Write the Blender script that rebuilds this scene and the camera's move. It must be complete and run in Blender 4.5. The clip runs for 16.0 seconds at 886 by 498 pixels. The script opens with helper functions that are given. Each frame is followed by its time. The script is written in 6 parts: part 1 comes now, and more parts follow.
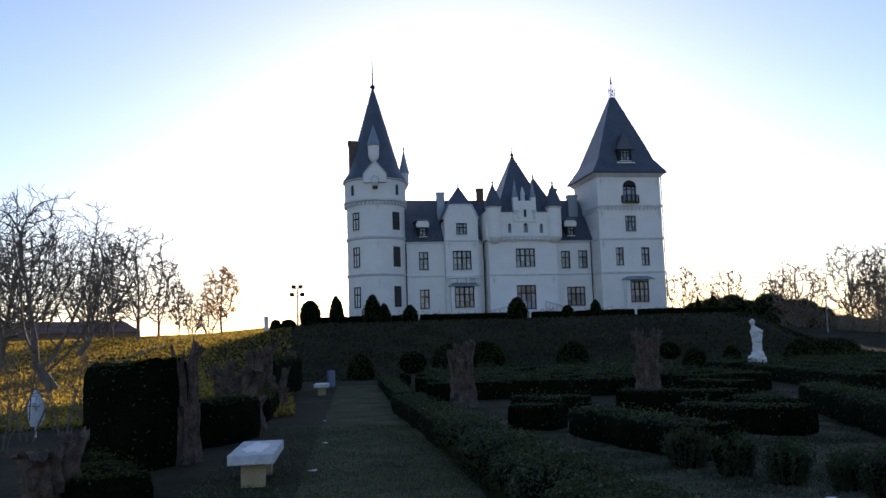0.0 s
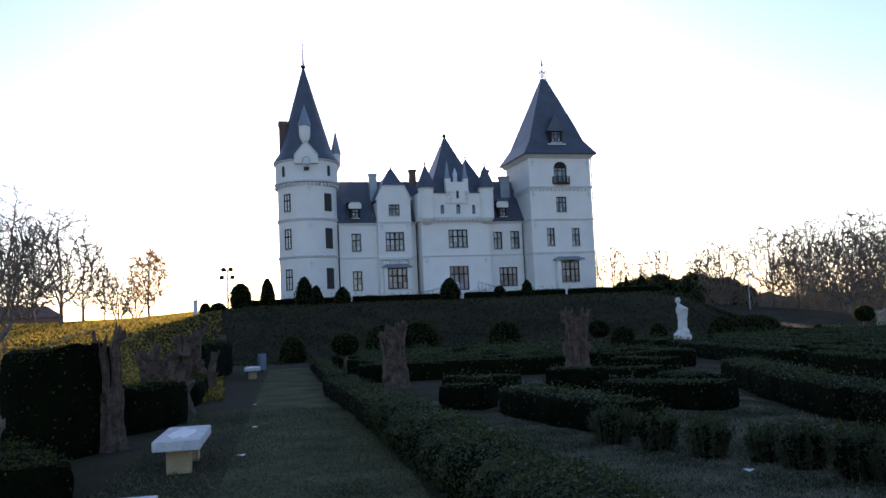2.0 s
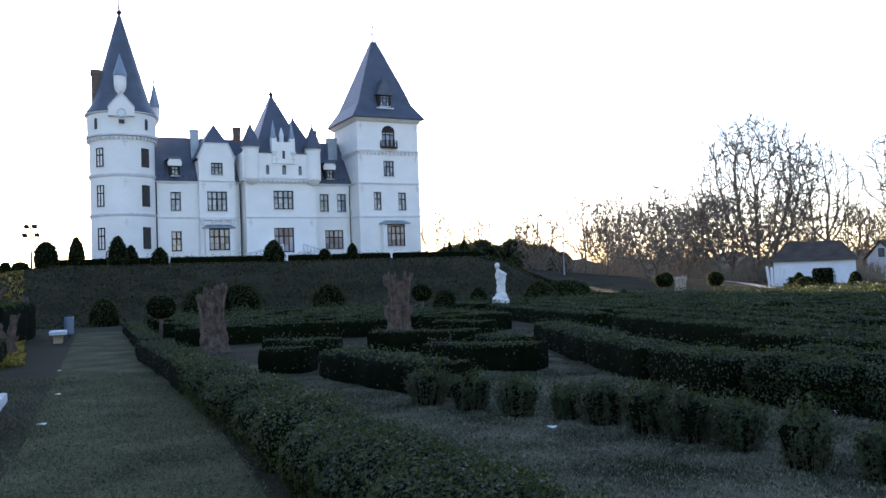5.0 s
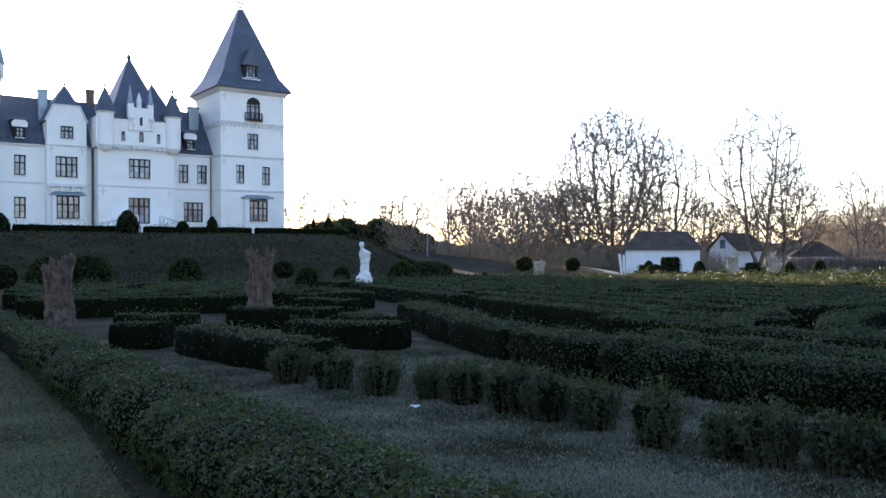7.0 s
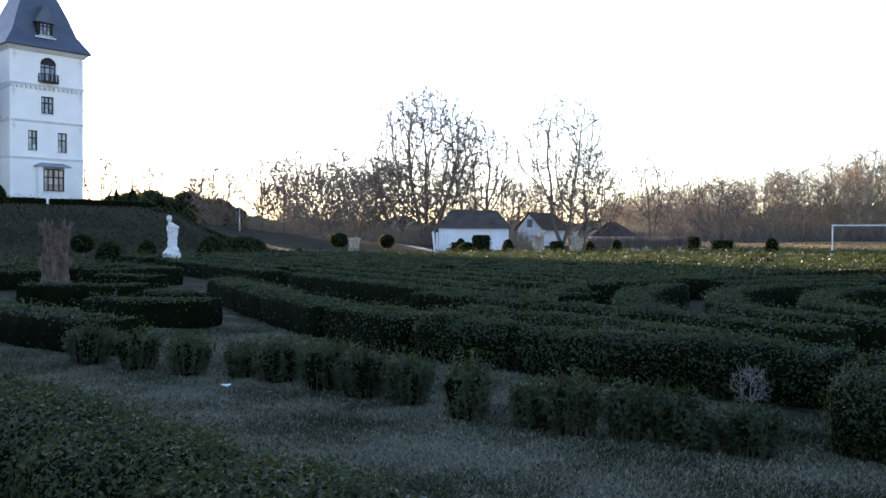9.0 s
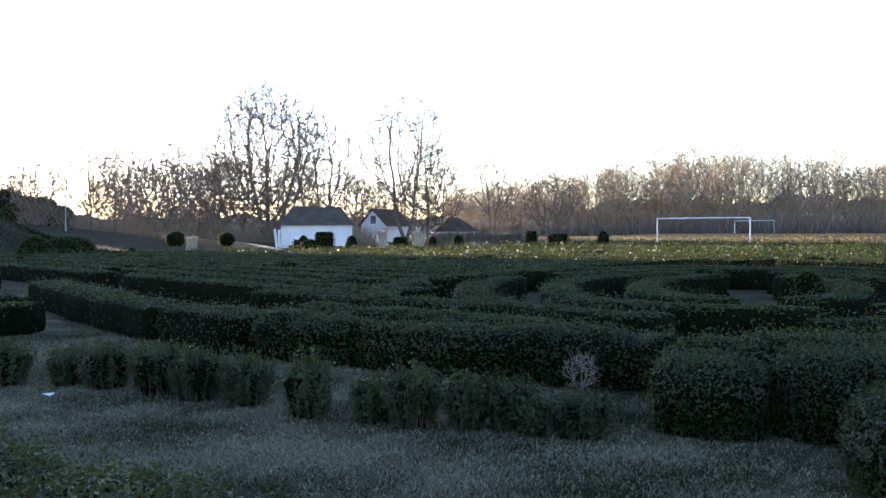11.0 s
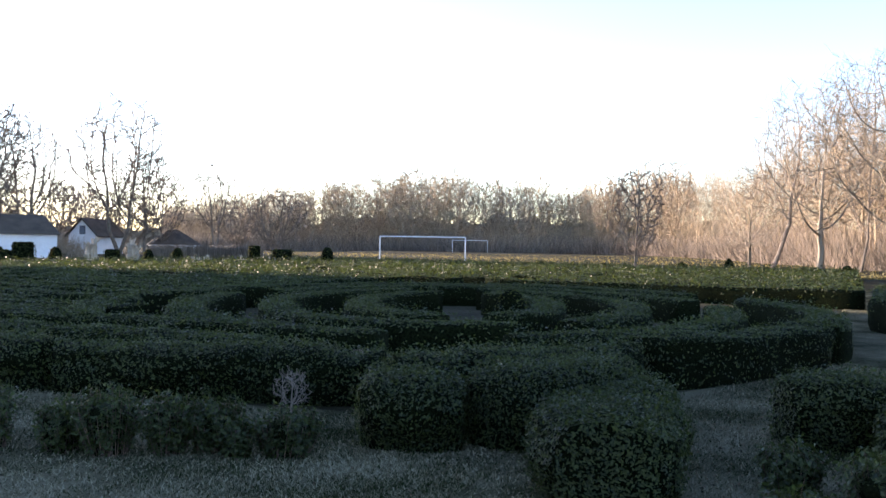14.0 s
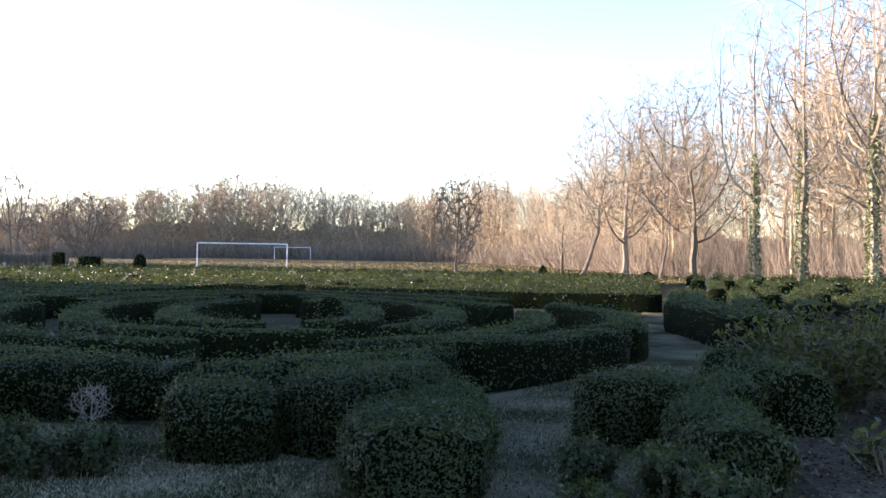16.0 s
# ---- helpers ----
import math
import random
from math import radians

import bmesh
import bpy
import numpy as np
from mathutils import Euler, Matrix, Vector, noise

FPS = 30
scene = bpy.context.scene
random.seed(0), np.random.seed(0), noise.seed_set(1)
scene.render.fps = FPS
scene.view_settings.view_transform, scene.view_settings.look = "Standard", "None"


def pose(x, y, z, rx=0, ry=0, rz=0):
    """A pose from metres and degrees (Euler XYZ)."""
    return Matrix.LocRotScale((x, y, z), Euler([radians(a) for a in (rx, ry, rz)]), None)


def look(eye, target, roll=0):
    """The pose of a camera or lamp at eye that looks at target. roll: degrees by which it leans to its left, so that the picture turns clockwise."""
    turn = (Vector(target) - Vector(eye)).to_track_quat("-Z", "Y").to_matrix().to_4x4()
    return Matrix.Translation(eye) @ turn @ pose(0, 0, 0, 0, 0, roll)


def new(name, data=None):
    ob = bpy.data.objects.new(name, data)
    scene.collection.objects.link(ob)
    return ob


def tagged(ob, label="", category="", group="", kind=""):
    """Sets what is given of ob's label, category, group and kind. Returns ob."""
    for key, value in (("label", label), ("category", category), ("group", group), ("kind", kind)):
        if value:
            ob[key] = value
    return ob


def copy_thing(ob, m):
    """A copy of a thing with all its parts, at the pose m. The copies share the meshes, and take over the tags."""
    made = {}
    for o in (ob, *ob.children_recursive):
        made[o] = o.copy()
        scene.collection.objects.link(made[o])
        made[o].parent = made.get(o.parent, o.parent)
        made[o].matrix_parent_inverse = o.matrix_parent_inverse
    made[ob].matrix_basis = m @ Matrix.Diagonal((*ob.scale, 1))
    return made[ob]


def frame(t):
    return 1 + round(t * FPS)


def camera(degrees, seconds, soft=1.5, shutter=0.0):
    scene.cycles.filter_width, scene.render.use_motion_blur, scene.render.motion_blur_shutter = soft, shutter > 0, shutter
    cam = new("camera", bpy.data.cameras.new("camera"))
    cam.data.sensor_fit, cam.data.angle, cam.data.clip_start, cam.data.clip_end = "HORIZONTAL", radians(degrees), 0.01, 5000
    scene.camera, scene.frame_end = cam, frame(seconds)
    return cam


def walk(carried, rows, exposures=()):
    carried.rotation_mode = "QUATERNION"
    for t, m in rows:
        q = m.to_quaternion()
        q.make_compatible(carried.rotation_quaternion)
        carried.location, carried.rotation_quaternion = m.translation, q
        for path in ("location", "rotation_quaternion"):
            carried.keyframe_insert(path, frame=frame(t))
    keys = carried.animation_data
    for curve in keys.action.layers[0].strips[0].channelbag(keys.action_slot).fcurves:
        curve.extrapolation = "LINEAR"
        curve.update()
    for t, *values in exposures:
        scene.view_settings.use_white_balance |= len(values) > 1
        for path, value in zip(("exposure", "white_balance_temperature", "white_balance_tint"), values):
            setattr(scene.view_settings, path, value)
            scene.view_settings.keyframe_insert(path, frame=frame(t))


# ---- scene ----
cam = camera(53.97, 16.0)
PATH = [
    (0.0, pose(0.00, 0.00, 1.70, 96.50, 1.86, 0.21)),
    (0.5, pose(0.00, 0.04, 1.70, 96.16, 2.13, -0.14)),
    (1.0, pose(0.00, 0.01, 1.70, 95.94, 2.15, -1.26)),
    (1.5, pose(0.04, 0.03, 1.70, 95.53, 2.51, -2.57)),
    (2.0, pose(0.06, 0.03, 1.70, 95.10, 2.60, -4.13)),
    (2.5, pose(0.06, 0.02, 1.69, 94.50, 2.72, -5.54)),
    (3.0, pose(0.07, 0.02, 1.70, 93.71, 2.62, -7.14)),
    (5.5, pose(0.13, -0.02, 1.71, 92.00, 1.86, -17.85)),
    (6.0, pose(0.12, -0.00, 1.70, 91.82, 1.42, -20.19)),
    (6.5, pose(0.11, 0.03, 1.70, 91.09, 0.83, -22.62)),
    (7.0, pose(0.10, 0.08, 1.70, 90.66, 0.42, -24.58)),
    (7.5, pose(0.10, 0.12, 1.69, 90.78, 0.61, -27.33)),
    (8.0, pose(0.10, 0.14, 1.68, 90.20, 0.46, -30.59)),
    (8.5, pose(0.10, 0.13, 1.69, 89.37, 0.08, -33.83)),
    (8.7, pose(0.10, 0.12, 1.70, 89.21, -0.09, -35.05)),
    (11.0, pose(0.14, 0.08, 1.69, 88.84, 0.46, -46.97)),
    (11.5, pose(0.17, 0.08, 1.68, 88.79, 0.75, -50.27)),
    (12.0, pose(0.17, 0.06, 1.69, 89.18, 0.63, -52.58)),
    (12.5, pose(0.17, 0.03, 1.69, 89.09, 0.38, -55.41)),
    (13.0, pose(0.17, 0.01, 1.69, 89.19, -0.07, -58.46)),
    (13.5, pose(0.20, 0.00, 1.70, 89.44, -0.49, -61.26)),
    (14.0, pose(0.22, -0.02, 1.70, 89.92, -0.77, -64.85)),
    (14.5, pose(0.23, -0.05, 1.70, 89.89, -0.84, -68.55)),
    (15.0, pose(0.23, -0.07, 1.70, 90.01, -0.87, -70.66)),
    (15.5, pose(0.22, -0.09, 1.70, 90.43, -1.04, -73.80)),
    (16.0, pose(0.22, -0.12, 1.70, 90.54, -0.79, -76.41)),
]
EXPOSURES = [(0.0, 0.6, 6250, 28), (1.5, 0.85, 6300, 28), (3.0, 1.45, 6350, 28), (4.2, 1.8, 6400, 28), (5.5, 1.98, 6400, 28), (8.7, 2.08, 6400, 28), (11.0, 2.35, 6400, 28), (13.5, 2.3, 6400, 28), (16.0, 2.38, 6400, 28)]
walk(cam, PATH, EXPOSURES)

# ---- world and sun ----
SUN_AZ, SUN_EL = 1.0, 9.0      # degrees clockwise from +y, and above the horizon
world = bpy.data.worlds.new("sky")
scene.world = world
world.use_nodes = True
wn = world.node_tree.nodes
sky = wn.new("ShaderNodeTexSky")
sky.sky_type = "NISHITA"
sky.sun_disc = False
sky.sun_elevation = radians(SUN_EL)
sky.sun_rotation = radians(SUN_AZ)
sky.air_density, sky.dust_density, sky.ozone_density = 1.0, 0.4, 2.4
world.node_tree.links.new(sky.outputs[0], wn["Background"].inputs[0])
wn["Background"].inputs[1].default_value = 0.15
sun = new("sun", bpy.data.lights.new("sun", "SUN"))
sun.data.energy, sun.data.angle, sun.data.color = 5.0, radians(0.6), (1.0, 0.83, 0.6)
_a, _e = radians(SUN_AZ), radians(SUN_EL)
sun.matrix_world = look((0, 0, 60), (-math.sin(_a) * math.cos(_e), -math.cos(_a) * math.cos(_e), 60 - math.sin(_e)))

# ---- materials ----


def material(name, dark, light, scale=4.0, rough=0.8, bump=0.3, fine=40.0, metal=0.0, island=0.0, spec=0.5, coarse=0.6, per_object=0.0, through_light=0.0, lo=0.3, hi=0.7, deep=0.03):
    """Two scales of colour variation, fine relief, and variation by piece."""
    m = bpy.data.materials.new(name)
    m.use_nodes = True
    nt = m.node_tree
    N, L = nt.nodes, nt.links
    p = N["Principled BSDF"]
    geo = N.new("ShaderNodeNewGeometry")
    big, small = N.new("ShaderNodeTexNoise"), N.new("ShaderNodeTexNoise")
    big.inputs["Scale"].default_value, small.inputs["Scale"].default_value = scale, fine
    big.inputs["Detail"].default_value, small.inputs["Detail"].default_value = 5, 4
    mix = N.new("ShaderNodeMix")
    mix.data_type = "FLOAT"
    mix.inputs[0].default_value = 1 - coarse
    for n in (big, small):
        L.new(geo.outputs["Position"], n.inputs["Vector"])
    L.new(big.outputs[0], mix.inputs[2])
    L.new(small.outputs[0], mix.inputs[3])
    fac = mix.outputs[0]
    for amount, sock in ((island, geo.outputs["Random Per Island"]), (per_object, None)):
        if amount:
            if sock is None:
                sock = N.new("ShaderNodeObjectInfo").outputs["Random"]
            mm = N.new("ShaderNodeMix")
            mm.data_type = "FLOAT"
            mm.inputs[0].default_value = amount
            L.new(fac, mm.inputs[2])
            L.new(sock, mm.inputs[3])
            fac = mm.outputs[0]
    ramp = N.new("ShaderNodeValToRGB")
    ramp.color_ramp.elements[0].position, ramp.color_ramp.elements[1].position = lo, hi
    ramp.color_ramp.elements[0].color, ramp.color_ramp.elements[1].color = (*dark, 1), (*light, 1)
    L.new(fac, ramp.inputs[0])
    L.new(ramp.outputs[0], p.inputs["Base Color"])
    p.inputs["Roughness"].default_value, p.inputs["Metallic"].default_value = rough, metal
    p.inputs["Specular IOR Level"].default_value = spec
    if through_light:
        tr, add = N.new("ShaderNodeBsdfTranslucent"), N.new("ShaderNodeMixShader")
        add.inputs[0].default_value = through_light
        tint = N.new("ShaderNodeMix")        # leaves let a yellower light through than they throw back
        tint.data_type, tint.blend_type = "RGBA", "MULTIPLY"
        tint.inputs[0].default_value = 1.0
        tint.clamp_result = False
        L.new(ramp.outputs[0], tint.inputs[6])
        tint.inputs[7].default_value = (3.0, 2.6, 1.1, 1)
        L.new(tint.outputs[2], tr.inputs["Color"])
        L.new(p.outputs[0], add.inputs[1])
        L.new(tr.outputs[0], add.inputs[2])
        L.new(add.outputs[0], N["Material Output"].inputs["Surface"])
    if bump:
        b = N.new("ShaderNodeBump")
        b.inputs["Strength"].default_value, b.inputs["Distance"].default_value = bump, deep
        L.new(small.outputs[0], b.inputs["Height"])
        L.new(b.outputs[0], p.inputs["Normal"])
    return m


plaster = material("plaster", (0.74, 0.715, 0.665), (0.85, 0.825, 0.775), 0.5, 0.85, 0.1, 6)
trim_stone = material("trim_stone", (0.55, 0.54, 0.52), (0.72, 0.71, 0.69), 1.2, 0.85, 0.2, 9)
slate = material("slate", (0.045, 0.055, 0.075), (0.085, 0.10, 0.13), 0.7, 0.5, 0.5, 9)
metal_roof = material("metal_roof", (0.18, 0.22, 0.25), (0.28, 0.32, 0.35), 1.0, 0.4, 0.1, 8, 0.5)
brick_brown = material("brick_brown", (0.10, 0.065, 0.05), (0.2, 0.13, 0.10), 2.0, 0.9, 0.5, 14)
frame_paint = material("frame_paint", (0.012, 0.009, 0.008), (0.03, 0.022, 0.018), 3.0, 0.6, 0.1, 30, spec=0.2)
# the pale blue of the reflected sky is put into the pane colour
pane_glass = material("pane_glass", (0.07, 0.085, 0.11), (0.26, 0.29, 0.34), 0.45, 0.06, 0.0, 3, 0.0, 0, 0.9, 0.8, 0.5)
shutter_paint = material("shutter_paint", (0.018, 0.017, 0.017), (0.04, 0.036, 0.033), 3.0, 0.6, 0.2, 25)
iron = material("iron", (0.02, 0.02, 0.022), (0.05, 0.05, 0.055), 5.0, 0.5, 0.2, 60, 0.6)
# grass colour lowered to carry the shade on the bank and garden
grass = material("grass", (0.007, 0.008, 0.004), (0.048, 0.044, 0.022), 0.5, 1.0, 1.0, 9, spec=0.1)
frost = material("frost", (0.014, 0.018, 0.006), (0.15, 0.14, 0.092), 0.8, 1.0, 1.0, 60, coarse=0.6, spec=0.03, lo=0.40, hi=0.62)
path_grass = material("path_grass", (0.022, 0.027, 0.009), (0.125, 0.122, 0.062), 0.9, 1.0, 1.0, 24, coarse=0.5, spec=0.08, lo=0.38, hi=0.66)
gravel = material("gravel", (0.25, 0.21, 0.17), (0.42, 0.37, 0.30), 0.8, 0.95, 0.8, 18)
litter = material("litter", (0.016, 0.014, 0.009), (0.085, 0.072, 0.05), 1.6, 1.0, 1.0, 30, coarse=0.4, spec=0.1)
box_leaf = material("box_leaf", (0.009, 0.016, 0.007), (0.044, 0.062, 0.023), 0.7, 0.45, 0.0, 30, island=0.3, spec=0.18, through_light=0.26)
# maze hedge bodies: the shade on their sides is put in as near-black
shade_core_far = material("shade_core_far", (0.0015, 0.003, 0.001), (0.011, 0.015, 0.006), 1.4, 1.0, 0.6, 26, spec=0.03, coarse=0.25, lo=0.36, hi=0.68, deep=0.06)
# core colour near-black: it holds the shade between the leaves
shade_core = material("shade_core", (0.0015, 0.003, 0.001), (0.011, 0.015, 0.006), 2.0, 1.0, 0.8, 55, spec=0.03, coarse=0.3, lo=0.4, hi=0.7, deep=0.04)
yew_leaf = material("yew_leaf", (0.010, 0.016, 0.006), (0.042, 0.052, 0.016), 0.8, 0.7, 0.0, 30, island=0.5, spec=0.15, through_light=0.4)
laurel_leaf = material("laurel_leaf", (0.012, 0.018, 0.008), (0.055, 0.062, 0.02), 2.0, 0.5, 0.0, 30, island=0.6, spec=0.2, through_light=0.35)
bark = material("bark", (0.075, 0.06, 0.047), (0.22, 0.175, 0.13), 2.5, 0.95, 0.8, 25)
bark_pale = material("bark_pale", (0.10, 0.085, 0.07), (0.25, 0.21, 0.17), 2.5, 0.9, 0.6, 25)
bark_brown = material("bark_brown", (0.18, 0.14, 0.095), (0.46, 0.37, 0.25), 2.0, 0.95, 0.6, 25, per_object=0.4)
# paler copy of bark, with sunlight on the wood's edge in its colour
bark_lit = material("bark_lit", (0.10, 0.085, 0.062), (0.30, 0.255, 0.19), 2.0, 0.95, 0.6, 25, per_object=0.4)
far_wood = material("far_wood", (0.13, 0.108, 0.08), (0.30, 0.25, 0.185), 0.25, 1.0, 1.0, 1.3, spec=0.1)
old_wood = material("old_wood", (0.022, 0.014, 0.010), (0.17, 0.113, 0.083), 6.0, 0.9, 1.0, 28, lo=0.35, hi=0.65)
stone_white = material("stone_white", (0.50, 0.49, 0.46), (0.78, 0.77, 0.74), 5.0, 0.8, 0.5, 30)
bench_slab = material("bench_slab", (0.40, 0.40, 0.40), (0.66, 0.66, 0.65), 6.0, 0.8, 0.5, 35)
bench_leg = material("bench_leg", (0.36, 0.26, 0.14), (0.52, 0.40, 0.24), 6.0, 0.9, 0.5, 35)
bin_paint = material("bin_paint", (0.10, 0.14, 0.19), (0.18, 0.23, 0.28), 4.0, 0.45, 0.1, 30)
white_paint = material("white_paint", (0.62, 0.62, 0.61), (0.82, 0.82, 0.81), 2.0, 0.6, 0.1, 20)
whitewash = material("whitewash", (0.58, 0.60, 0.62), (0.80, 0.82, 0.84), 0.6, 0.9, 0.3, 8)
thatch = material("thatch", (0.03, 0.023, 0.017), (0.10, 0.076, 0.055), 1.0, 0.95, 0.8, 12)
brown_wall = material("brown_wall", (0.16, 0.09, 0.055), (0.30, 0.18, 0.11), 0.4, 0.95, 0.3, 5)
tile_red = material("tile_red", (0.10, 0.05, 0.035), (0.2, 0.11, 0.08), 0.8, 0.9, 0.5, 10)
plastic_film = material("plastic_film", (0.5, 0.52, 0.55), (0.72, 0.74, 0.76), 8.0, 0.3, 0.4, 30)
ivy_leaf = material("ivy_leaf", (0.03, 0.05, 0.012), (0.10, 0.13, 0.035), 2.0, 0.5, 0.0, 30, island=0.5)
orange_leaf = material("orange_leaf", (0.15, 0.085, 0.045), (0.32, 0.20, 0.12), 2.0, 0.8, 0.0, 30, island=0.6, through_light=0.4)
reed_dry = material("reed_dry", (0.10, 0.083, 0.066), (0.27, 0.225, 0.18), 0.3, 0.95, 0.0, 8, island=0.6, spec=0.2)
# lighter copy of old_wood: sun on the far stumps is put into the colour
sunlit_wood = material("sunlit_wood", (0.24, 0.20, 0.15), (0.48, 0.41, 0.32), 3.0, 0.9, 0.8, 20)

# ---- helpers of the scene ----


def smooth(a, b, t):
    t = min(1.0, max(0.0, (t - a) / (b - a)))
    return t * t * (3 - 2 * t)


AX = radians(-11.0)              # the castle looks along this azimuth


def to_uv(x, y):
    return x * math.cos(AX) - y * math.sin(AX), x * math.sin(AX) + y * math.cos(AX)


def from_uv(u, v):
    return u * math.cos(AX) + v * math.sin(AX), -u * math.sin(AX) + v * math.cos(AX)


def at(az, r):
    return r * math.sin(radians(az)), r * math.cos(radians(az))


def land(x, y):
    """Height of the ground."""
    u, v = to_uv(x, y)
    r = math.hypot(x, y)
    far = 0.8 * smooth(60, 190, r)
    bank = 3.75 * smooth(51, 65.5, v) + 1.0 * smooth(66, 108, v)
    left = 3.7 * smooth(36, 92, v + 0.25 * u) + 0.4 * smooth(92, 140, v)
    right = (0.5 + 4.2 * (1 - smooth(38, 88, u))) * smooth(50, 100, v)
    wl, wr = 1 - smooth(-9, 4, u), smooth(36.5, 41.5, u)
    z = bank * (1 - wl - wr) + left * wl + right * wr
    z += 0.12 * noise.noise((x * 0.06, y * 0.06, 3.0)) * smooth(20, 60, r)
    return max(z, far * smooth(30, 60, abs(x) + 0)) if v < 60 else z + far * 0.2


def place_mesh(name, verts, faces, mat, parent=None, label="", smooth_shade=False):
    me = bpy.data.meshes.new(name)
    me.from_pydata(verts if isinstance(verts, list) else verts.tolist(), [], faces if isinstance(faces, list) else faces.tolist())
    me.materials.append(mat)
    if smooth_shade:
        me.polygons.foreach_set("use_smooth", [True] * len(me.polygons))
    ob = new(name, me)
    ob.parent = parent
    if label:
        ob["label"] = label
    return ob


def part(name, bm, mat, parent=None, label="", smooth_shade=False):
    me = bpy.data.meshes.new(name)
    bmesh.ops.recalc_face_normals(bm, faces=bm.faces)
    bm.to_mesh(me)
    bm.free()
    me.materials.append(mat)
    if smooth_shade:
        me.polygons.foreach_set("use_smooth", [True] * len(me.polygons))
    ob = new(name, me)
    ob.parent = parent
    if label:
        ob["label"] = label
    return ob


def share(ob, parent, m):
    """Another piece on the same mesh."""
    o = new(ob.name.split(".")[0], ob.data)
    o.parent = parent
    o.matrix_basis = m
    return o


def root(name, label, category, x=0, y=0, z=0, rz=0, group=""):
    e = new(name)
    e.empty_display_size = 0.2
    e.matrix_basis = pose(x, y, z, 0, 0, rz)
    return tagged(e, label, category, group)


def box(bm, x0, x1, y0, y1, z0, z1, bev=0.0):
    r = bmesh.ops.create_cube(bm, size=1)
    for v in r["verts"]:
        v.co = Vector(((x0 + x1) / 2 + v.co.x * (x1 - x0), (y0 + y1) / 2 + v.co.y * (y1 - y0), (z0 + z1) / 2 + v.co.z * (z1 - z0)))
    if bev:
        edges = {e for v in r["verts"] for e in v.link_edges}
        bmesh.ops.bevel(bm, geom=list(edges), offset=bev, segments=2, affect="EDGES", profile=0.5)


def lathe(bm, rings, n=24, cx=0.0, cy=0.0, wobble=0.0, seed=0):
    """A turned body: rings of (radius, z), closed at both ends."""
    rnd = random.Random(seed)
    rows = []
    for r, z in rings:
        rows.append([bm.verts.new((cx + math.cos(2 * math.pi * k / n) * r * (1 + wobble * rnd.uniform(-1, 1)),
                                   cy + math.sin(2 * math.pi * k / n) * r * (1 + wobble * rnd.uniform(-1, 1)), z)) for k in range(n)])
    for a, b in zip(rows, rows[1:]):
        for k in range(n):
            bm.faces.new((a[k], a[(k + 1) % n], b[(k + 1) % n], b[k]))
    bm.faces.new(rows[0][::-1])
    bm.faces.new(rows[-1])


def loft4(bm, levels):
    """Rectangles (x0, x1, y0, y1, z) stacked into one closed body."""
    rows = [[bm.verts.new(c) for c in ((x0, y0, z), (x1, y0, z), (x1, y1, z), (x0, y1, z))] for x0, x1, y0, y1, z in levels]
    for a, b in zip(rows, rows[1:]):
        for k in range(4):
            bm.faces.new((a[k], a[(k + 1) % 4], b[(k + 1) % 4], b[k]))
    bm.faces.new(rows[0][::-1])
    bm.faces.new(rows[-1])


def prism(bm, poly, y0, y1):
    """A polygon of (x, z) pulled from y0 to y1."""
    a, b = [bm.verts.new((x, y0, z)) for x, z in poly], [bm.verts.new((x, y1, z)) for x, z in poly]
    n = len(poly)
    bm.faces.new(a)
    bm.faces.new(b[::-1])
    for k in range(n):
        bm.faces.new((a[k], b[k], b[(k + 1) % n], a[(k + 1) % n]))


def tube_arrays(p0, p1, r0, r1, k):
    """Many tapered prisms at once."""
    d = p1 - p0
    d = d / np.maximum(np.linalg.norm(d, axis=1, keepdims=True), 1e-6)
    ref = np.where(np.abs(d[:, 2:3]) < 0.9, np.array([[0, 0, 1.0]]), np.array([[1.0, 0, 0]]))
    a = np.cross(d, ref)
    a /= np.linalg.norm(a, axis=1, keepdims=True)
    b = np.cross(d, a)
    ang = np.arange(k) * 2 * np.pi / k
    off = np.cos(ang)[None, :, None] * a[:, None] + np.sin(ang)[None, :, None] * b[:, None]
    v = np.concatenate([p0[:, None] + off * r0[:, None, None], p1[:, None] + off * r1[:, None, None]], 1).reshape(-1, 3)
    base = (np.arange(len(p0)) * 2 * k)[:, None, None]
    q = np.array([[j, (j + 1) % k, k + (j + 1) % k, k + j] for j in range(k)])[None]
    return v, (base + q).reshape(-1, 4)


def leaf_arrays(c, nrm, size, rng, tilt=0.7):
    """Folded leaves about the points c, roughly facing along nrm."""
    n = len(c)
    d = nrm + rng.normal(0, 1, (n, 3)) * (tilt if np.isscalar(tilt) else tilt[:, None])
    d /= np.linalg.norm(d, axis=1, keepdims=True)
    t = np.cross(d, rng.normal(0, 1, (n, 3)))
    t /= np.linalg.norm(t, axis=1, keepdims=True)
    b = np.cross(d, t)
    s = (size * rng.uniform(0.6, 1.3, n))[:, None]
    v = np.stack([c - t * s, c - b * s * 0.5 + d * s * 0.15, c + t * s, c + b * s * 0.5 + d * s * 0.15], 1).reshape(-1, 3)
    f = (np.arange(n) * 4)[:, None] + np.array([[0, 1, 2, 3]])
    return v, f


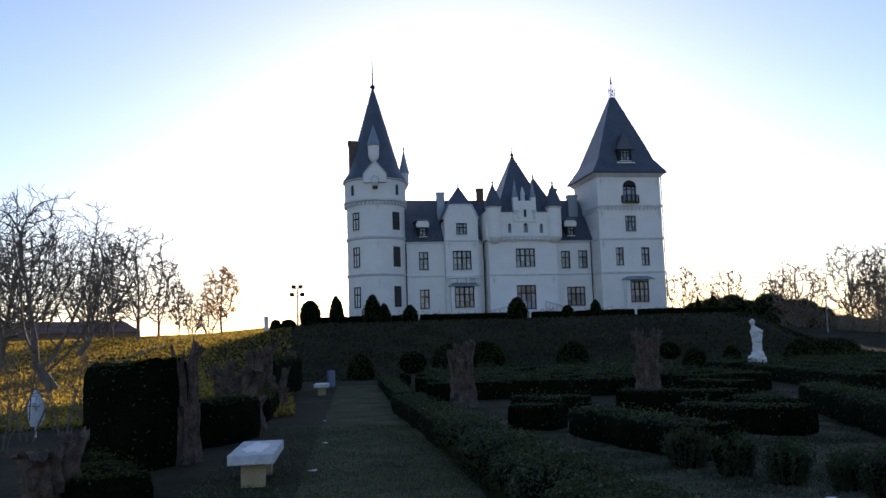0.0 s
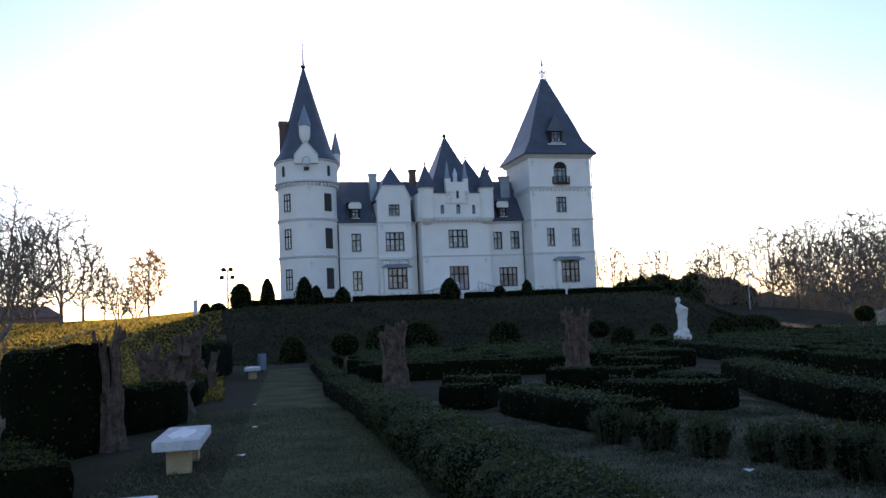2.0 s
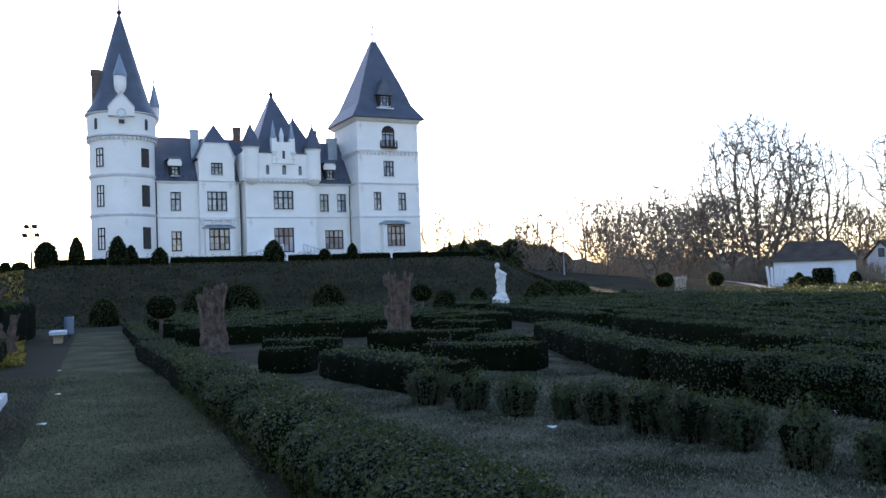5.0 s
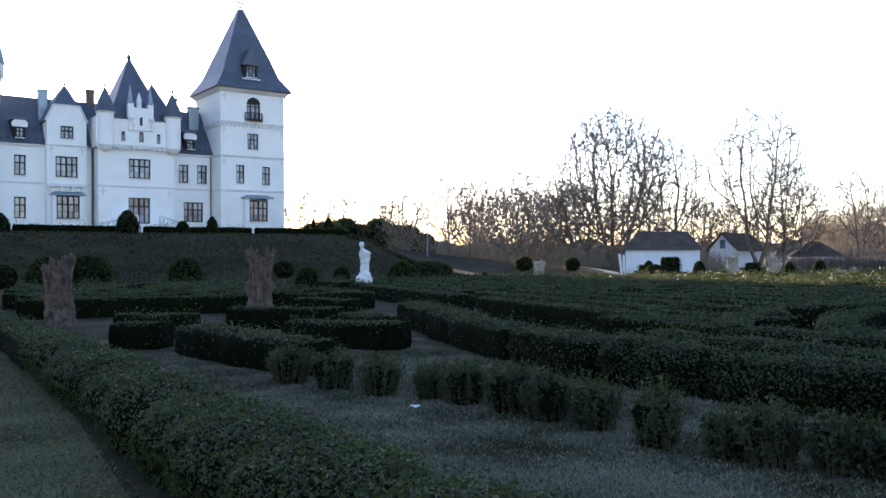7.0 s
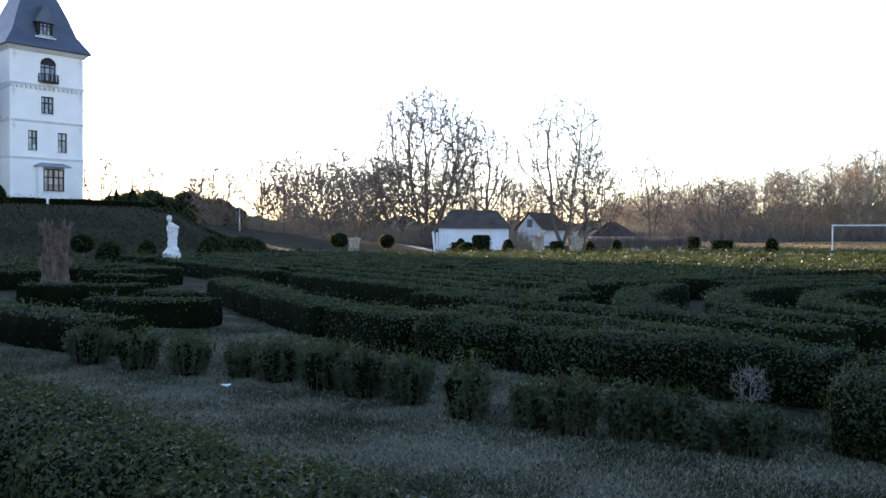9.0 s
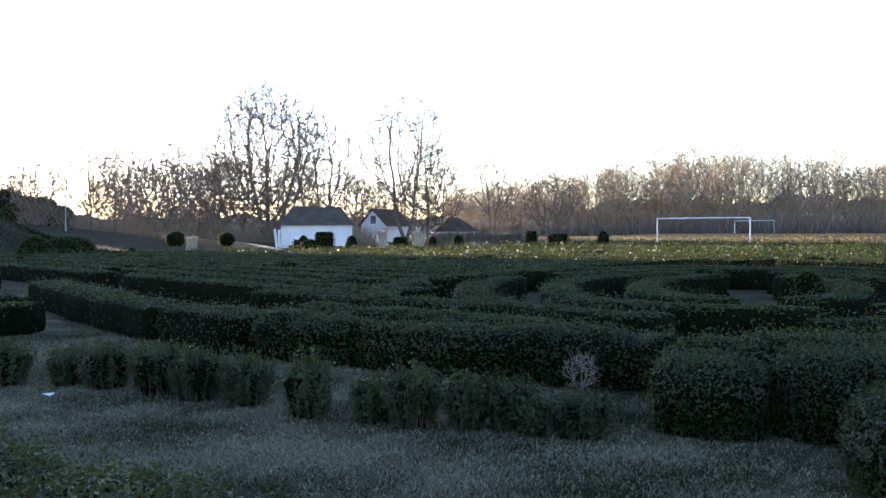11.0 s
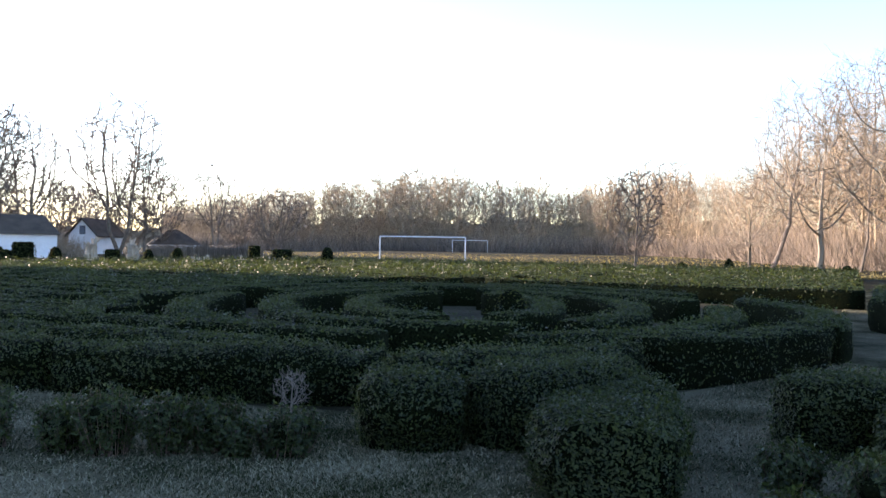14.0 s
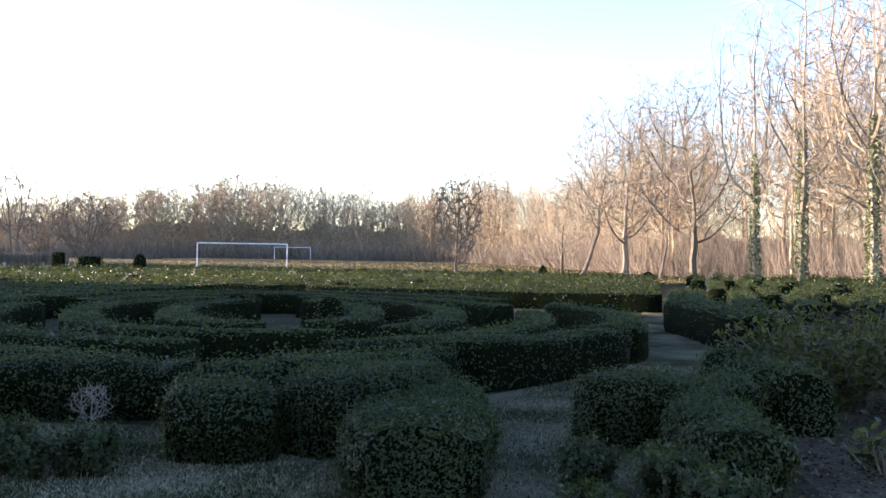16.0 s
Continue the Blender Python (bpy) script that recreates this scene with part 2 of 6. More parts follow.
# ---- ground ----


def land_rings():
    radii = [0.0]
    r = 0.6
    while r < 2600:
        radii.append(r)
        r *= 1.035 if r > 20 else 1.06
    n = 220
    verts, faces = [(0, 0, 0)], []
    for r in radii[1:]:
        for k in range(n):
            a = 2 * math.pi * k / n
            x, y = r * math.sin(a), r * math.cos(a)
            verts.append((x, y, land(x, y)))
    for k in range(n):
        faces.append((0, 1 + (k + 1) % n, 1 + k))
    for i in range(len(radii) - 2):
        o = 1 + i * n
        for k in range(n):
            faces.append((o + k, o + (k + 1) % n, o + n + (k + 1) % n, o + n + k))
    return verts, faces


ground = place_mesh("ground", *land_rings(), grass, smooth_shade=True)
tagged(ground, "dull winter grass rising to the castle terrace", "ground", kind="structure")


def strip(name, rows, mat, label, lift=0.012, step=0.6, kind="structure"):
    """A sheet laid on the land between left and right edges, row by row: (xl, yl, xr, yr)."""
    verts, faces = [], []
    dense = []
    for (a, b) in zip(rows, rows[1:]):
        n = max(1, int(math.hypot(b[0] - a[0], b[1] - a[1]) / step))
        dense += [[a[i] + (b[i] - a[i]) * k / n for i in range(4)] for k in range(n)]
    dense.append(rows[-1])
    m = 10
    for q in dense:
        for j in range(m + 1):
            x, y = q[0] + (q[2] - q[0]) * j / m, q[1] + (q[3] - q[1]) * j / m
            verts.append((x, y, land(x, y) + lift + (0.005 * (1 + noise.noise((x * 2.2, y * 2.2, 5))) if 0 < j < m else -lift - 0.02)))
    for i in range(len(dense) - 1):
        for j in range(m):
            o = i * (m + 1) + j
            faces.append((o, o + 1, o + m + 2, o + m + 1))
    return tagged(place_mesh(name, verts, faces, mat, smooth_shade=True), label, name, kind=kind)


strip("path", [(-1.2, -6, 2.6, -6), (-1.5, 4, 1.0, 4), (-2.0, 10.7, 0.5, 10.6), (-4.1, 30, -1.8, 30.5), (-5.5, 43, -3.3, 43.1)], path_grass, "trodden pale grass path between garden beds")

strip("frosty_lawn", [(-1.0, -3.0, 4.2, -3.6), (0.8, 0.4, 5.4, -0.2), (1.2, 1.8, 7.2, 1.6), (1.5, 3.0, 8.2, 3.6), (1.6, 4.5, 8.2, 5.2), (1.4, 7.5, 7.3, 9.0), (0.8, 12.0, 7.0, 12.5), (0.2, 17.0, 7.6, 16.0), (-0.3, 20.5, 8.6, 20.5)], frost, "short winter grass white with hoar frost", 0.016)
strip("frosty_walk", [(5.6, 2.6, 3.6, -1.4), (8.9, 1.7, 6.4, -0.9), (10.8, 2.0, 9.9, 0.0), (13.0, 1.0, 12.4, -1.4), (17.0, 0.4, 17.0, -1.6), (24.0, 0.3, 24.0, -1.0), (44.0, 0.2, 44.0, -0.9)], frost, "frosty grass walk between the hedges", 0.014)
strip("leaf_litter", [(4.5, -1.2, 2.0, -6.0), (9.8, -0.9, 9.0, -6.5), (15.0, -1.6, 15.0, -7.0)], litter, "dark soil strewn with dead leaves", 0.012)
strip("gravel_track", [(*at(31.5, 112), *at(32.5, 108)), (*at(34.0, 96), *at(35.0, 93)), (*at(36.0, 82), *at(37.2, 80)), (*at(37.0, 72), *at(38.8, 71))], gravel, "pale gravel track down the slope", 0.03)
strip("lawn_track", [(*at(-13.5, 92), *at(-13.5, 89)), (*at(-19.0, 74), *at(-18.6, 70)), (*at(-21.5, 60), *at(-20.3, 58)), (*at(-19.5, 53), *at(-18.6, 52))], gravel, "worn pale track over the lawn", 0.03)

# ---- the castle ----
# Local axes: x along the facade, y away from the garden, z the world's height.
castle = root("castle", "white plastered castle with steep slate roofs and two towers", "castle", rz=math.degrees(-AX))
BASE = 4.2


def wall_panel(name, u0, u1, z0, z1, v, holes, thick=0.5, label=""):
    """A wall facing -y with openings (u0, u1, z0, z1) cut through it."""
    us = sorted({u0, u1, *(h[i] for h in holes for i in (0, 1))})
    zs = sorted({z0, z1, *(h[i] for h in holes for i in (2, 3))})
    solid = lambda a, b: 0 <= a < len(us) - 1 and 0 <= b < len(zs) - 1 and not any(
        h[0] - 1e-6 <= us[a] and us[a + 1] <= h[1] + 1e-6 and h[2] - 1e-6 <= zs[b] and zs[b + 1] <= h[3] + 1e-6 for h in holes)
    bm = bmesh.new()
    quad = lambda *c: bm.faces.new([bm.verts.new(p) for p in c])
    for a in range(len(us) - 1):
        for b in range(len(zs) - 1):
            if not solid(a, b):
                continue
            x0, x1, y0, y1 = us[a], us[a + 1], zs[b], zs[b + 1]
            w = v + thick
            quad((x0, v, y0), (x1, v, y0), (x1, v, y1), (x0, v, y1))
            quad((x0, w, y0), (x0, w, y1), (x1, w, y1), (x1, w, y0))
            if not solid(a - 1, b):
                quad((x0, v, y0), (x0, v, y1), (x0, w, y1), (x0, w, y0))
            if not solid(a + 1, b):
                quad((x1, v, y0), (x1, w, y0), (x1, w, y1), (x1, v, y1))
            if not solid(a, b - 1):
                quad((x0, v, y0), (x0, w, y0), (x1, w, y0), (x1, v, y0))
            if not solid(a, b + 1):
                quad((x0, v, y1), (x1, v, y1), (x1, w, y1), (x0, w, y1))
    bmesh.ops.remove_doubles(bm, verts=bm.verts, dist=1e-4)
    return part(name, bm, plaster, castle, label)


def window(u0, u1, z0, z1, v, cols=2, inset=0.16, transom=0.62, parent=None, m=None):
    """Dark frame with casements, a transom and single panes."""
    w, h = u1 - u0, z1 - z0
    bm = bmesh.new()
    f = 0.14
    rings = [[bm.verts.new((x, y, z)) for x, z in ((o, o), (w - o, o), (w - o, h - o), (o, h - o))] for o, y in ((0, 0), (f, 0), (f, 0.12), (0, 0.12))]
    for i in range(4):
        for j in range(4):
            bm.faces.new((rings[i][j], rings[i][(j + 1) % 4], rings[(i + 1) % 4][(j + 1) % 4], rings[(i + 1) % 4][j]))
    win = part("window", bm, frame_paint, parent or castle, "dark painted casement window")
    win.matrix_basis = m @ pose(-w / 2, -0.03, 0) if m else pose(u0, v + inset, z0)
    zt = h * transom
    bars = [(f, w - f, 0.01, 0.11, zt - 0.08, zt + 0.08)]
    for k in range(1, cols):
        x = w * k / cols
        t = 0.11 if (cols == 4 and k == 2) else 0.075
        bars += [(x - t, x + t, 0.012, 0.108, f, zt - 0.08), (x - t, x + t, 0.012, 0.108, zt + 0.08, h - f)]
    for k in range(cols):
        x0, x1 = max(f, w * k / cols + 0.055), min(w - f, w * (k + 1) / cols - 0.055)
        bars.append((x0, x1, 0.03, 0.09, zt * 0.5 - 0.02, zt * 0.5 + 0.02))
    for q in bars:
        bb = bmesh.new()
        box(bb, *q)
        part("glazing_bar", bb, frame_paint, win)
    for k in range(cols):
        x0, x1 = w * k / cols, w * (k + 1) / cols
        for a, b in ((0.05, zt * 0.5), (zt * 0.5, zt), (zt, h - 0.05)):
            pb = bmesh.new()
            tilt = random.uniform(-0.006, 0.006)
            vs = [pb.verts.new(c) for c in ((x0 + 0.03, 0.06 + tilt, a), (x1 - 0.03, 0.06 - tilt, a), (x1 - 0.03, 0.06 - tilt, b), (x0 + 0.03, 0.06 + tilt, b))]
            pb.faces.new(vs)
            vb = [pb.verts.new(q.co + Vector((0, 0.012, 0))) for q in vs]
            pb.faces.new(vb[::-1])
            part("pane", pb, pane_glass, win)
    sb = bmesh.new()
    box(sb, -0.08, w + 0.08, -0.28 if not m else -0.1, 0.02, -0.1, -0.003)
    part("sill", sb, trim_stone, win)
    return win


def course(name, u0, u1, v, z, h=0.22, proud=0.12, teeth=False, v1=None):
    """A string course along a wall, with a row of corbels where teeth is set."""
    bm = bmesh.new()
    box(bm, u0 - proud, u1 + proud, v - proud, v - 0.003, z, z + h * 0.55)
    box(bm, u0 - proud * 0.5, u1 + proud * 0.5, v - proud * 0.5, v - 0.002, z - h * 0.45, z - 0.002)
    if teeth:
        n = int((u1 - u0) / 0.55)
        for k in range(n):
            x = u0 + (k + 0.5) * (u1 - u0) / n
            box(bm, x - 0.13, x + 0.13, v - proud * 0.9, v - 0.004, z - h * 0.45 - 0.34, z - h * 0.45 - 0.003)
    return part(name, bm, trim_stone, castle)


def anchor(u, z, v):
    """A wrought iron wall cross."""
    bm = bmesh.new()
    box(bm, u - 0.06, u + 0.06, v - 0.06, v - 0.003, z - 0.45, z + 0.45)
    box(bm, u - 0.32, u + 0.32, v - 0.065, v - 0.004, z - 0.02, z + 0.1)
    part("wall_anchor", bm, trim_stone, castle)


def finial(u, v, z0, z1, r=0.06):
    bm = bmesh.new()
    lathe(bm, [(r, z0), (r * 2.6, z0 + 0.25), (r * 2.6, z0 + 0.4), (r * 0.8, z0 + 0.6), (r * 0.25, z1)], 8, u, v)
    part("finial", bm, iron, castle)


# round tower
TU, TV, TR = 12.85, 111.0, 3.72
bm = bmesh.new()
lathe(bm, [(TR, BASE), (TR, 20.2), (TR + 0.22, 20.6), (TR + 0.22, 23.35)], 96, TU, TV)
part("round_tower", bm, plaster, castle, "round white plastered tower")
for z, h in ((11.15, 0.25), (15.85, 0.3)):
    bm = bmesh.new()
    lathe(bm, [(TR + 0.01, z - h), (TR + 0.1, z - h * 0.8), (TR + 0.16, z - 0.02), (TR + 0.16, z + 0.08), (TR + 0.01, z + 0.16)], 64, TU, TV)
    part("string_course", bm, trim_stone, castle)
bm = bmesh.new()
lathe(bm, [(TR + 0.05, 20.3), (TR + 0.36, 20.42), (TR + 0.36, 20.62), (TR + 0.23, 20.68)], 64, TU, TV)
for k in range(46):
    a = 2 * math.pi * k / 46
    c, s = math.cos(a), math.sin(a)
    r = bmesh.ops.create_cube(bm, size=1, matrix=Matrix.Translation((TU + c * (TR + 0.15), TV + s * (TR + 0.15), 20.12)) @ Matrix.Rotation(a, 4, "Z") @ Matrix.Diagonal((0.34, 0.24, 0.34, 1)))
part("corbel_frieze", bm, trim_stone, castle)
bm = bmesh.new()
lathe(bm, [(TR + 0.1, 23.2), (TR + 0.42, 23.3), (TR + 0.42, 23.42), (3.35, 24.6), (2.85, 26.3), (0.07, 36.1)], 40, TU, TV)
part("cone_roof", bm, slate, castle, "steep flared slate cone roof")
bm = bmesh.new()
lathe(bm, [(TR + 0.12, 23.05), (TR + 0.46, 23.18), (TR + 0.46, 23.27), (TR + 0.2, 23.2)], 40, TU, TV)
part("eave_moulding", bm, trim_stone, castle)
finial(TU, TV, 35.8, 39.8, 0.13)
view_a = math.atan2(-TV, -TU)


def on_tower(deg, z):
    a = view_a + radians(deg)
    return Matrix.Translation((TU + math.cos(a) * (TR + 0.01), TV + math.sin(a) * (TR + 0.01), z)) @ Matrix.Rotation(a + math.pi / 2, 4, "Z")


for z0, z1 in ((16.75, 19.0), (12.05, 14.6), (7.0, 9.6)):
    window(0, 1.05, z0, z1, 0, 2, m=on_tower(-42, z0))
    bm = bmesh.new()
    box(bm, -0.55, 0.55, -0.08, 0.2, 0, z1 - z0)
    shutter = part("shutter", bm, shutter_paint, castle, "closed dark shutter")
    shutter.matrix_basis = on_tower(43, z0)
    for k in range(14):
        bm = bmesh.new()
        box(bm, -0.47, 0.47, -0.105, -0.085, 0.1 + k * (z1 - z0 - 0.2) / 14, 0.1 + (k + 0.6) * (z1 - z0 - 0.2) / 14)
        part("slat", bm, shutter_paint, shutter)
for d in (-46, 44):
    bm = bmesh.new()
    prism(bm, [(-0.2, 0), (0.2, 0), (0.2, 1.1), (0.1, 1.32), (-0.1, 1.32), (-0.2, 1.1)], -0.28, 0.1)
    part("slit_window", bm, shutter_paint, castle).matrix_basis = on_tower(d, 21.2)
# clock gable and the little oriel turret above it
bm = bmesh.new()
prism(bm, [(-1.45, 0), (1.45, 0), (1.45, 0.9), (0, 2.7), (-1.45, 0.9)], -0.55, 0.6)
part("clock_gable", bm, plaster, castle).matrix_basis = on_tower(0, 22.6)
bm = bmesh.new()
for sx in (-1, 1):
    prism(bm, [(0, 2.72), (sx * 1.5, 0.88), (sx * 1.5, 1.06), (0, 2.92)], -0.66, 0.62)
part("gable_coping", bm, trim_stone, castle).matrix_basis = on_tower(0, 22.6)
bm = bmesh.new()
bmesh.ops.create_circle(bm, cap_ends=True, radius=0.58, segments=32, matrix=Matrix.Rotation(math.pi / 2, 4, "X"))
bmesh.ops.solidify(bm, geom=bm.faces[:], thickness=0.06)
clock = part("clock_face", bm, white_paint, castle, "white round clock face")
clock.matrix_basis = on_tower(0, 22.9) @ pose(0, -0.64, 0)
for k in range(12):
    bm = bmesh.new()
    a = 2 * math.pi * k / 12
    bmesh.ops.create_cube(bm, size=1, matrix=Matrix.Translation((0.46 * math.sin(a), -0.08, 0.46 * math.cos(a))) @ Matrix.Rotation(a, 4, "Y") @ Matrix.Diagonal((0.07, 0.02, 0.15, 1)))
    part("hour_mark", bm, iron, clock)
bm = bmesh.new()
box(bm, -0.32, 0.32, -0.62, -0.5, -0.55, -0.1)
part("gable_opening", bm, shutter_paint, castle).matrix_basis = on_tower(0, 22.25)
om = on_tower(0, 0)
ou, ov = om.translation.x, om.translation.y + 0.6
bm = bmesh.new()
lathe(bm, [(0.1, 25.2), (0.55, 25.8), (0.7, 26.3), (0.72, 27.5)], 20, ou, ov)
part("oriel_turret", bm, plaster, castle)
bm = bmesh.new()
lathe(bm, [(0.85, 27.5), (0.8, 27.62), (0.04, 30.2)], 20, ou, ov)
part("turret_cone", bm, metal_roof, castle)
# side turret and chimney of the tower
bm = bmesh.new()
lathe(bm, [(0.15, 22.6), (0.6, 23.4), (0.62, 24.9)], 18, 16.95, 112.6)
part("side_turret", bm, plaster, castle)
bm = bmesh.new()
lathe(bm, [(0.74, 24.9), (0.7, 25.05), (0.05, 28.0)], 18, 16.95, 112.6)
part("turret_cone", bm, metal_roof, castle)
finial(16.95, 112.6, 27.9, 28.8, 0.04)
bm = bmesh.new()
box(bm, 9.55, 10.55, 110.6, 111.5, 23.5, 28.5, 0.04)
box(bm, 9.45, 10.65, 110.5, 111.6, 28.2, 28.75)
part("tower_chimney", bm, brick_brown, castle)

# wings
WV = 110.0
wing_holes = [(18.2, 19.45, 6.75, 9.25), (18.2, 19.45, 11.75, 14.1)]
wall_panel("wing_wall", 15.8, 21.5, BASE, 15.4, WV, wing_holes)
right_holes = [(37.35, 38.6, 11.7, 14.05), (39.75, 41.05, 11.7, 14.1), (37.95, 40.5, 6.7, 9.25)]
wall_panel("wing_wall", 36.1, 41.75, BASE, 15.4, WV, right_holes)
wall_panel("wing_wall", 25.9, 26.9, BASE, 15.4, WV, [])
for a, b in ((16.4, 21.45), (25.95, 26.85), (36.5, 41.6)):
    course("string_course", a, b, WV, 10.9)
    course("eave_course", a, b, WV, 15.25, 0.3, 0.22)
for h in wing_holes + right_holes[:2]:
    window(*h, WV)
window(*right_holes[2], WV, 4)
bm = bmesh.new()
prism_rows = [(109.65, 15.48), (110.6, 16.7), (114.4, 21.6), (118.2, 16.7), (119.0, 15.48)]
a = [bm.verts.new((15.6, y, z)) for y, z in prism_rows]
b = [bm.verts.new((42.2, y, z)) for y, z in prism_rows]
bm.faces.new(a)
bm.faces.new(b[::-1])
for k in range(5):
    bm.faces.new((a[k], a[(k + 1) % 5], b[(k + 1) % 5], b[k]))
part("wing_roof", bm, slate, castle, "dark slate wing roof")
bm = bmesh.new()
for x in np.arange(16.8, 41.5, 0.75):
    if not (21.3 < x < 26.2 or 26.4 < x < 37):
        box(bm, x - 0.05, x + 0.05, 109.85, 109.98, 15.9, 16.15)
part("snow_guards", bm, iron, castle)
bm = bmesh.new()
box(bm, 15.8, 42, 118.4, 118.9, BASE, 15.5)
part("rear_wall", bm, plaster, castle)


def dormer(u):
    bm = bmesh.new()
    box(bm, u - 0.62, u + 0.62, 109.85, 112.5, 16.0, 17.75)
    part("dormer", bm, frame_paint, castle)
    window(u - 0.45, u + 0.45, 16.05, 17.25, 109.72, 2, 0.0)
    bm = bmesh.new()
    prism(bm, [(u - 0.8, 17.3), (u + 0.8, 17.3), (u + 0.86, 17.75), (u + 0.6, 18.15), (u - 0.6, 18.15), (u - 0.86, 17.75)], 109.62, 109.9)
    part("dormer_head", bm, plaster, castle)
    bm = bmesh.new()
    prism(bm, [(u - 0.95, 18.12), (u + 0.95, 18.12), (u + 0.7, 18.42), (u - 0.7, 18.42)], 109.5, 112.8)
    part("dormer_roof", bm, slate, castle)


dormer(18.75)
dormer(38.75)

# gabled bay
BV = 109.0
bay_holes = [(22.45, 24.9, 11.65, 14.1), (23.0, 24.45, 16.2, 17.7)]
wall_panel("bay_wall", 21.5, 25.9, BASE, 18.2, BV, bay_holes)
bm = bmesh.new()
prism(bm, [(21.5, 18.2), (25.9, 18.2), (25.1, 20.05), (22.3, 20.05)], BV, BV + 0.5)
part("bay_gable", bm, plaster, castle)
bm = bmesh.new()
prism(bm, [(21.42, 18.15), (21.3, 18.3), (22.2, 20.2), (25.2, 20.2), (26.1, 18.3), (25.98, 18.15), (25.12, 20.06), (22.28, 20.06)], BV - 0.1, BV + 0.62)
part("gable_coping", bm, trim_stone, castle)
bm = bmesh.new()
box(bm, 21.5, 22.0, BV + 0.5, WV + 3, BASE, 18.1)
part("bay_side", bm, plaster, castle)
bm = bmesh.new()
box(bm, 25.4, 25.9, BV + 0.5, WV + 3, BASE, 18.1)
part("bay_side", bm, plaster, castle)
window(*bay_holes[0], BV, 4)
window(*bay_holes[1], BV, 3)
course("string_course", 21.5, 25.9, BV, 10.75)
course("string_course", 21.5, 25.9, BV, 15.35)
bm = bmesh.new()
loft4(bm, [(21.2, 26.2, BV + 0.4, 114.5, 18.2), (22.1, 25.3, BV + 0.5, 114.5, 20.1), (24.05, 24.25, 112.3, 112.5, 23.0)])
part("bay_roof", bm, slate, castle)
finial(24.15, 112.4, 22.9, 23.7, 0.04)
# bay window with its corbelled balcony
bm = bmesh.new()
for x0, x1 in ((21.95, 22.4), (24.95, 25.4)):
    box(bm, x0, x1, BV - 0.75, BV - 0.003, BASE, 9.45)
box(bm, 22.4, 24.95, BV - 0.75, BV - 0.003, BASE, 6.7)
part("bay_window_surround", bm, plaster, castle)
window(22.4, 24.95, 6.72, 9.42, BV - 0.72, 4, 0.05)
bm = bmesh.new()
loft4(bm, [(21.7, 25.65, BV - 1.0, BV - 0.003, 9.46), (21.75, 25.6, BV - 0.95, BV - 0.003, 9.6), (22.3, 25.0, BV - 0.3, BV - 0.003, 9.95)])
part("bay_window_roof", bm, metal_roof, castle)
bm = bmesh.new()
for x in (21.75, 23.1, 24.3, 25.45):
    prism(bm, [(x - 0.2, 9.9), (x + 0.2, 9.9), (x + 0.2, 10.5), (x - 0.2, 10.5)], BV - 0.35, BV - 0.004)
box(bm, 21.4, 26.0, BV - 0.42, BV - 0.003, 10.5, 10.72)
part("corbel", bm, trim_stone, castle)

# middle block
CV = 108.0
mid_holes = [(30.55, 33.15, 11.8, 14.2), (30.5, 33.1, 6.3, 9.45)]
wall_panel("middle_wall", 27.0, 36.1, BASE, 15.4, CV, mid_holes)
bm = bmesh.new()
box(bm, 27.0, 27.5, CV + 0.5, 112, BASE, 15.4)
part("middle_side", bm, plaster, castle)
bm = bmesh.new()
box(bm, 35.6, 36.1, CV + 0.5, 112, BASE, 15.4)
part("middle_side", bm, plaster, castle)
slits = [(29.55, 30.0, 16.2, 17.15), (31.65, 32.2, 16.2, 17.2), (33.8, 34.25, 16.15, 17.1)]
wall_panel("parapet_wall", 26.65, 36.45, 15.4, 19.0, CV - 0.4, slits)
bm = bmesh.new()
box(bm, 26.65, 27.15, CV + 0.1, 112, 15.4, 19.0)
part("parapet_side", bm, plaster, castle)
bm = bmesh.new()
box(bm, 35.95, 36.45, CV + 0.1, 112, 15.4, 19.0)
part("parapet_side", bm, plaster, castle)
for u0, u1, z0, z1 in slits:
    bm = bmesh.new()
    box(bm, u0, u1, CV - 0.2, CV - 0.1, z0, z1)
    part("pane", bm, pane_glass, castle)
    bm = bmesh.new()
    x = (u0 + u1) / 2
    box(bm, u0, u0 + 0.07, CV - 0.26, CV - 0.2, z0, z1)
    box(bm, u1 - 0.07, u1, CV - 0.26, CV - 0.2, z0, z1)
    box(bm, x - 0.03, x + 0.03, CV - 0.25, CV - 0.2, z0, z1)
    prism(bm, [(u0, z1), (u1, z1), (u1 - 0.07, z1 + 0.18), (x, z1 + 0.26), (u0 + 0.07, z1 + 0.18)], CV - 0.42, CV - 0.403)
    part("window", bm, frame_paint, castle)
course("corbel_frieze", 26.65, 36.45, CV - 0.4, 15.65, 0.25, 0.14, True)
course("string_course", 27.0, 36.1, CV, 10.75)
window(*mid_holes[0], CV, 4)
window(*mid_holes[1], CV, 4, 0.2, 0.66)
for u in (27.75, 35.85):
    bm = bmesh.new()
    lathe(bm, [(0.3, 14.9), (0.7, 15.2), (1.0, 15.6), (1.0, 19.35), (1.12, 19.5), (1.12, 19.65)], 40, u, CV - 0.1)
    part("corner_turret", bm, plaster, castle, "round white corner turret")
    bm = bmesh.new()
    lathe(bm, [(1.28, 19.6), (1.2, 19.8), (0.85, 20.8), (0.06, 22.6)], 28, u, CV - 0.1)
    part("turret_cone", bm, slate, castle)
    finial(u, CV - 0.1, 22.5, 23.3, 0.05)
bm = bmesh.new()
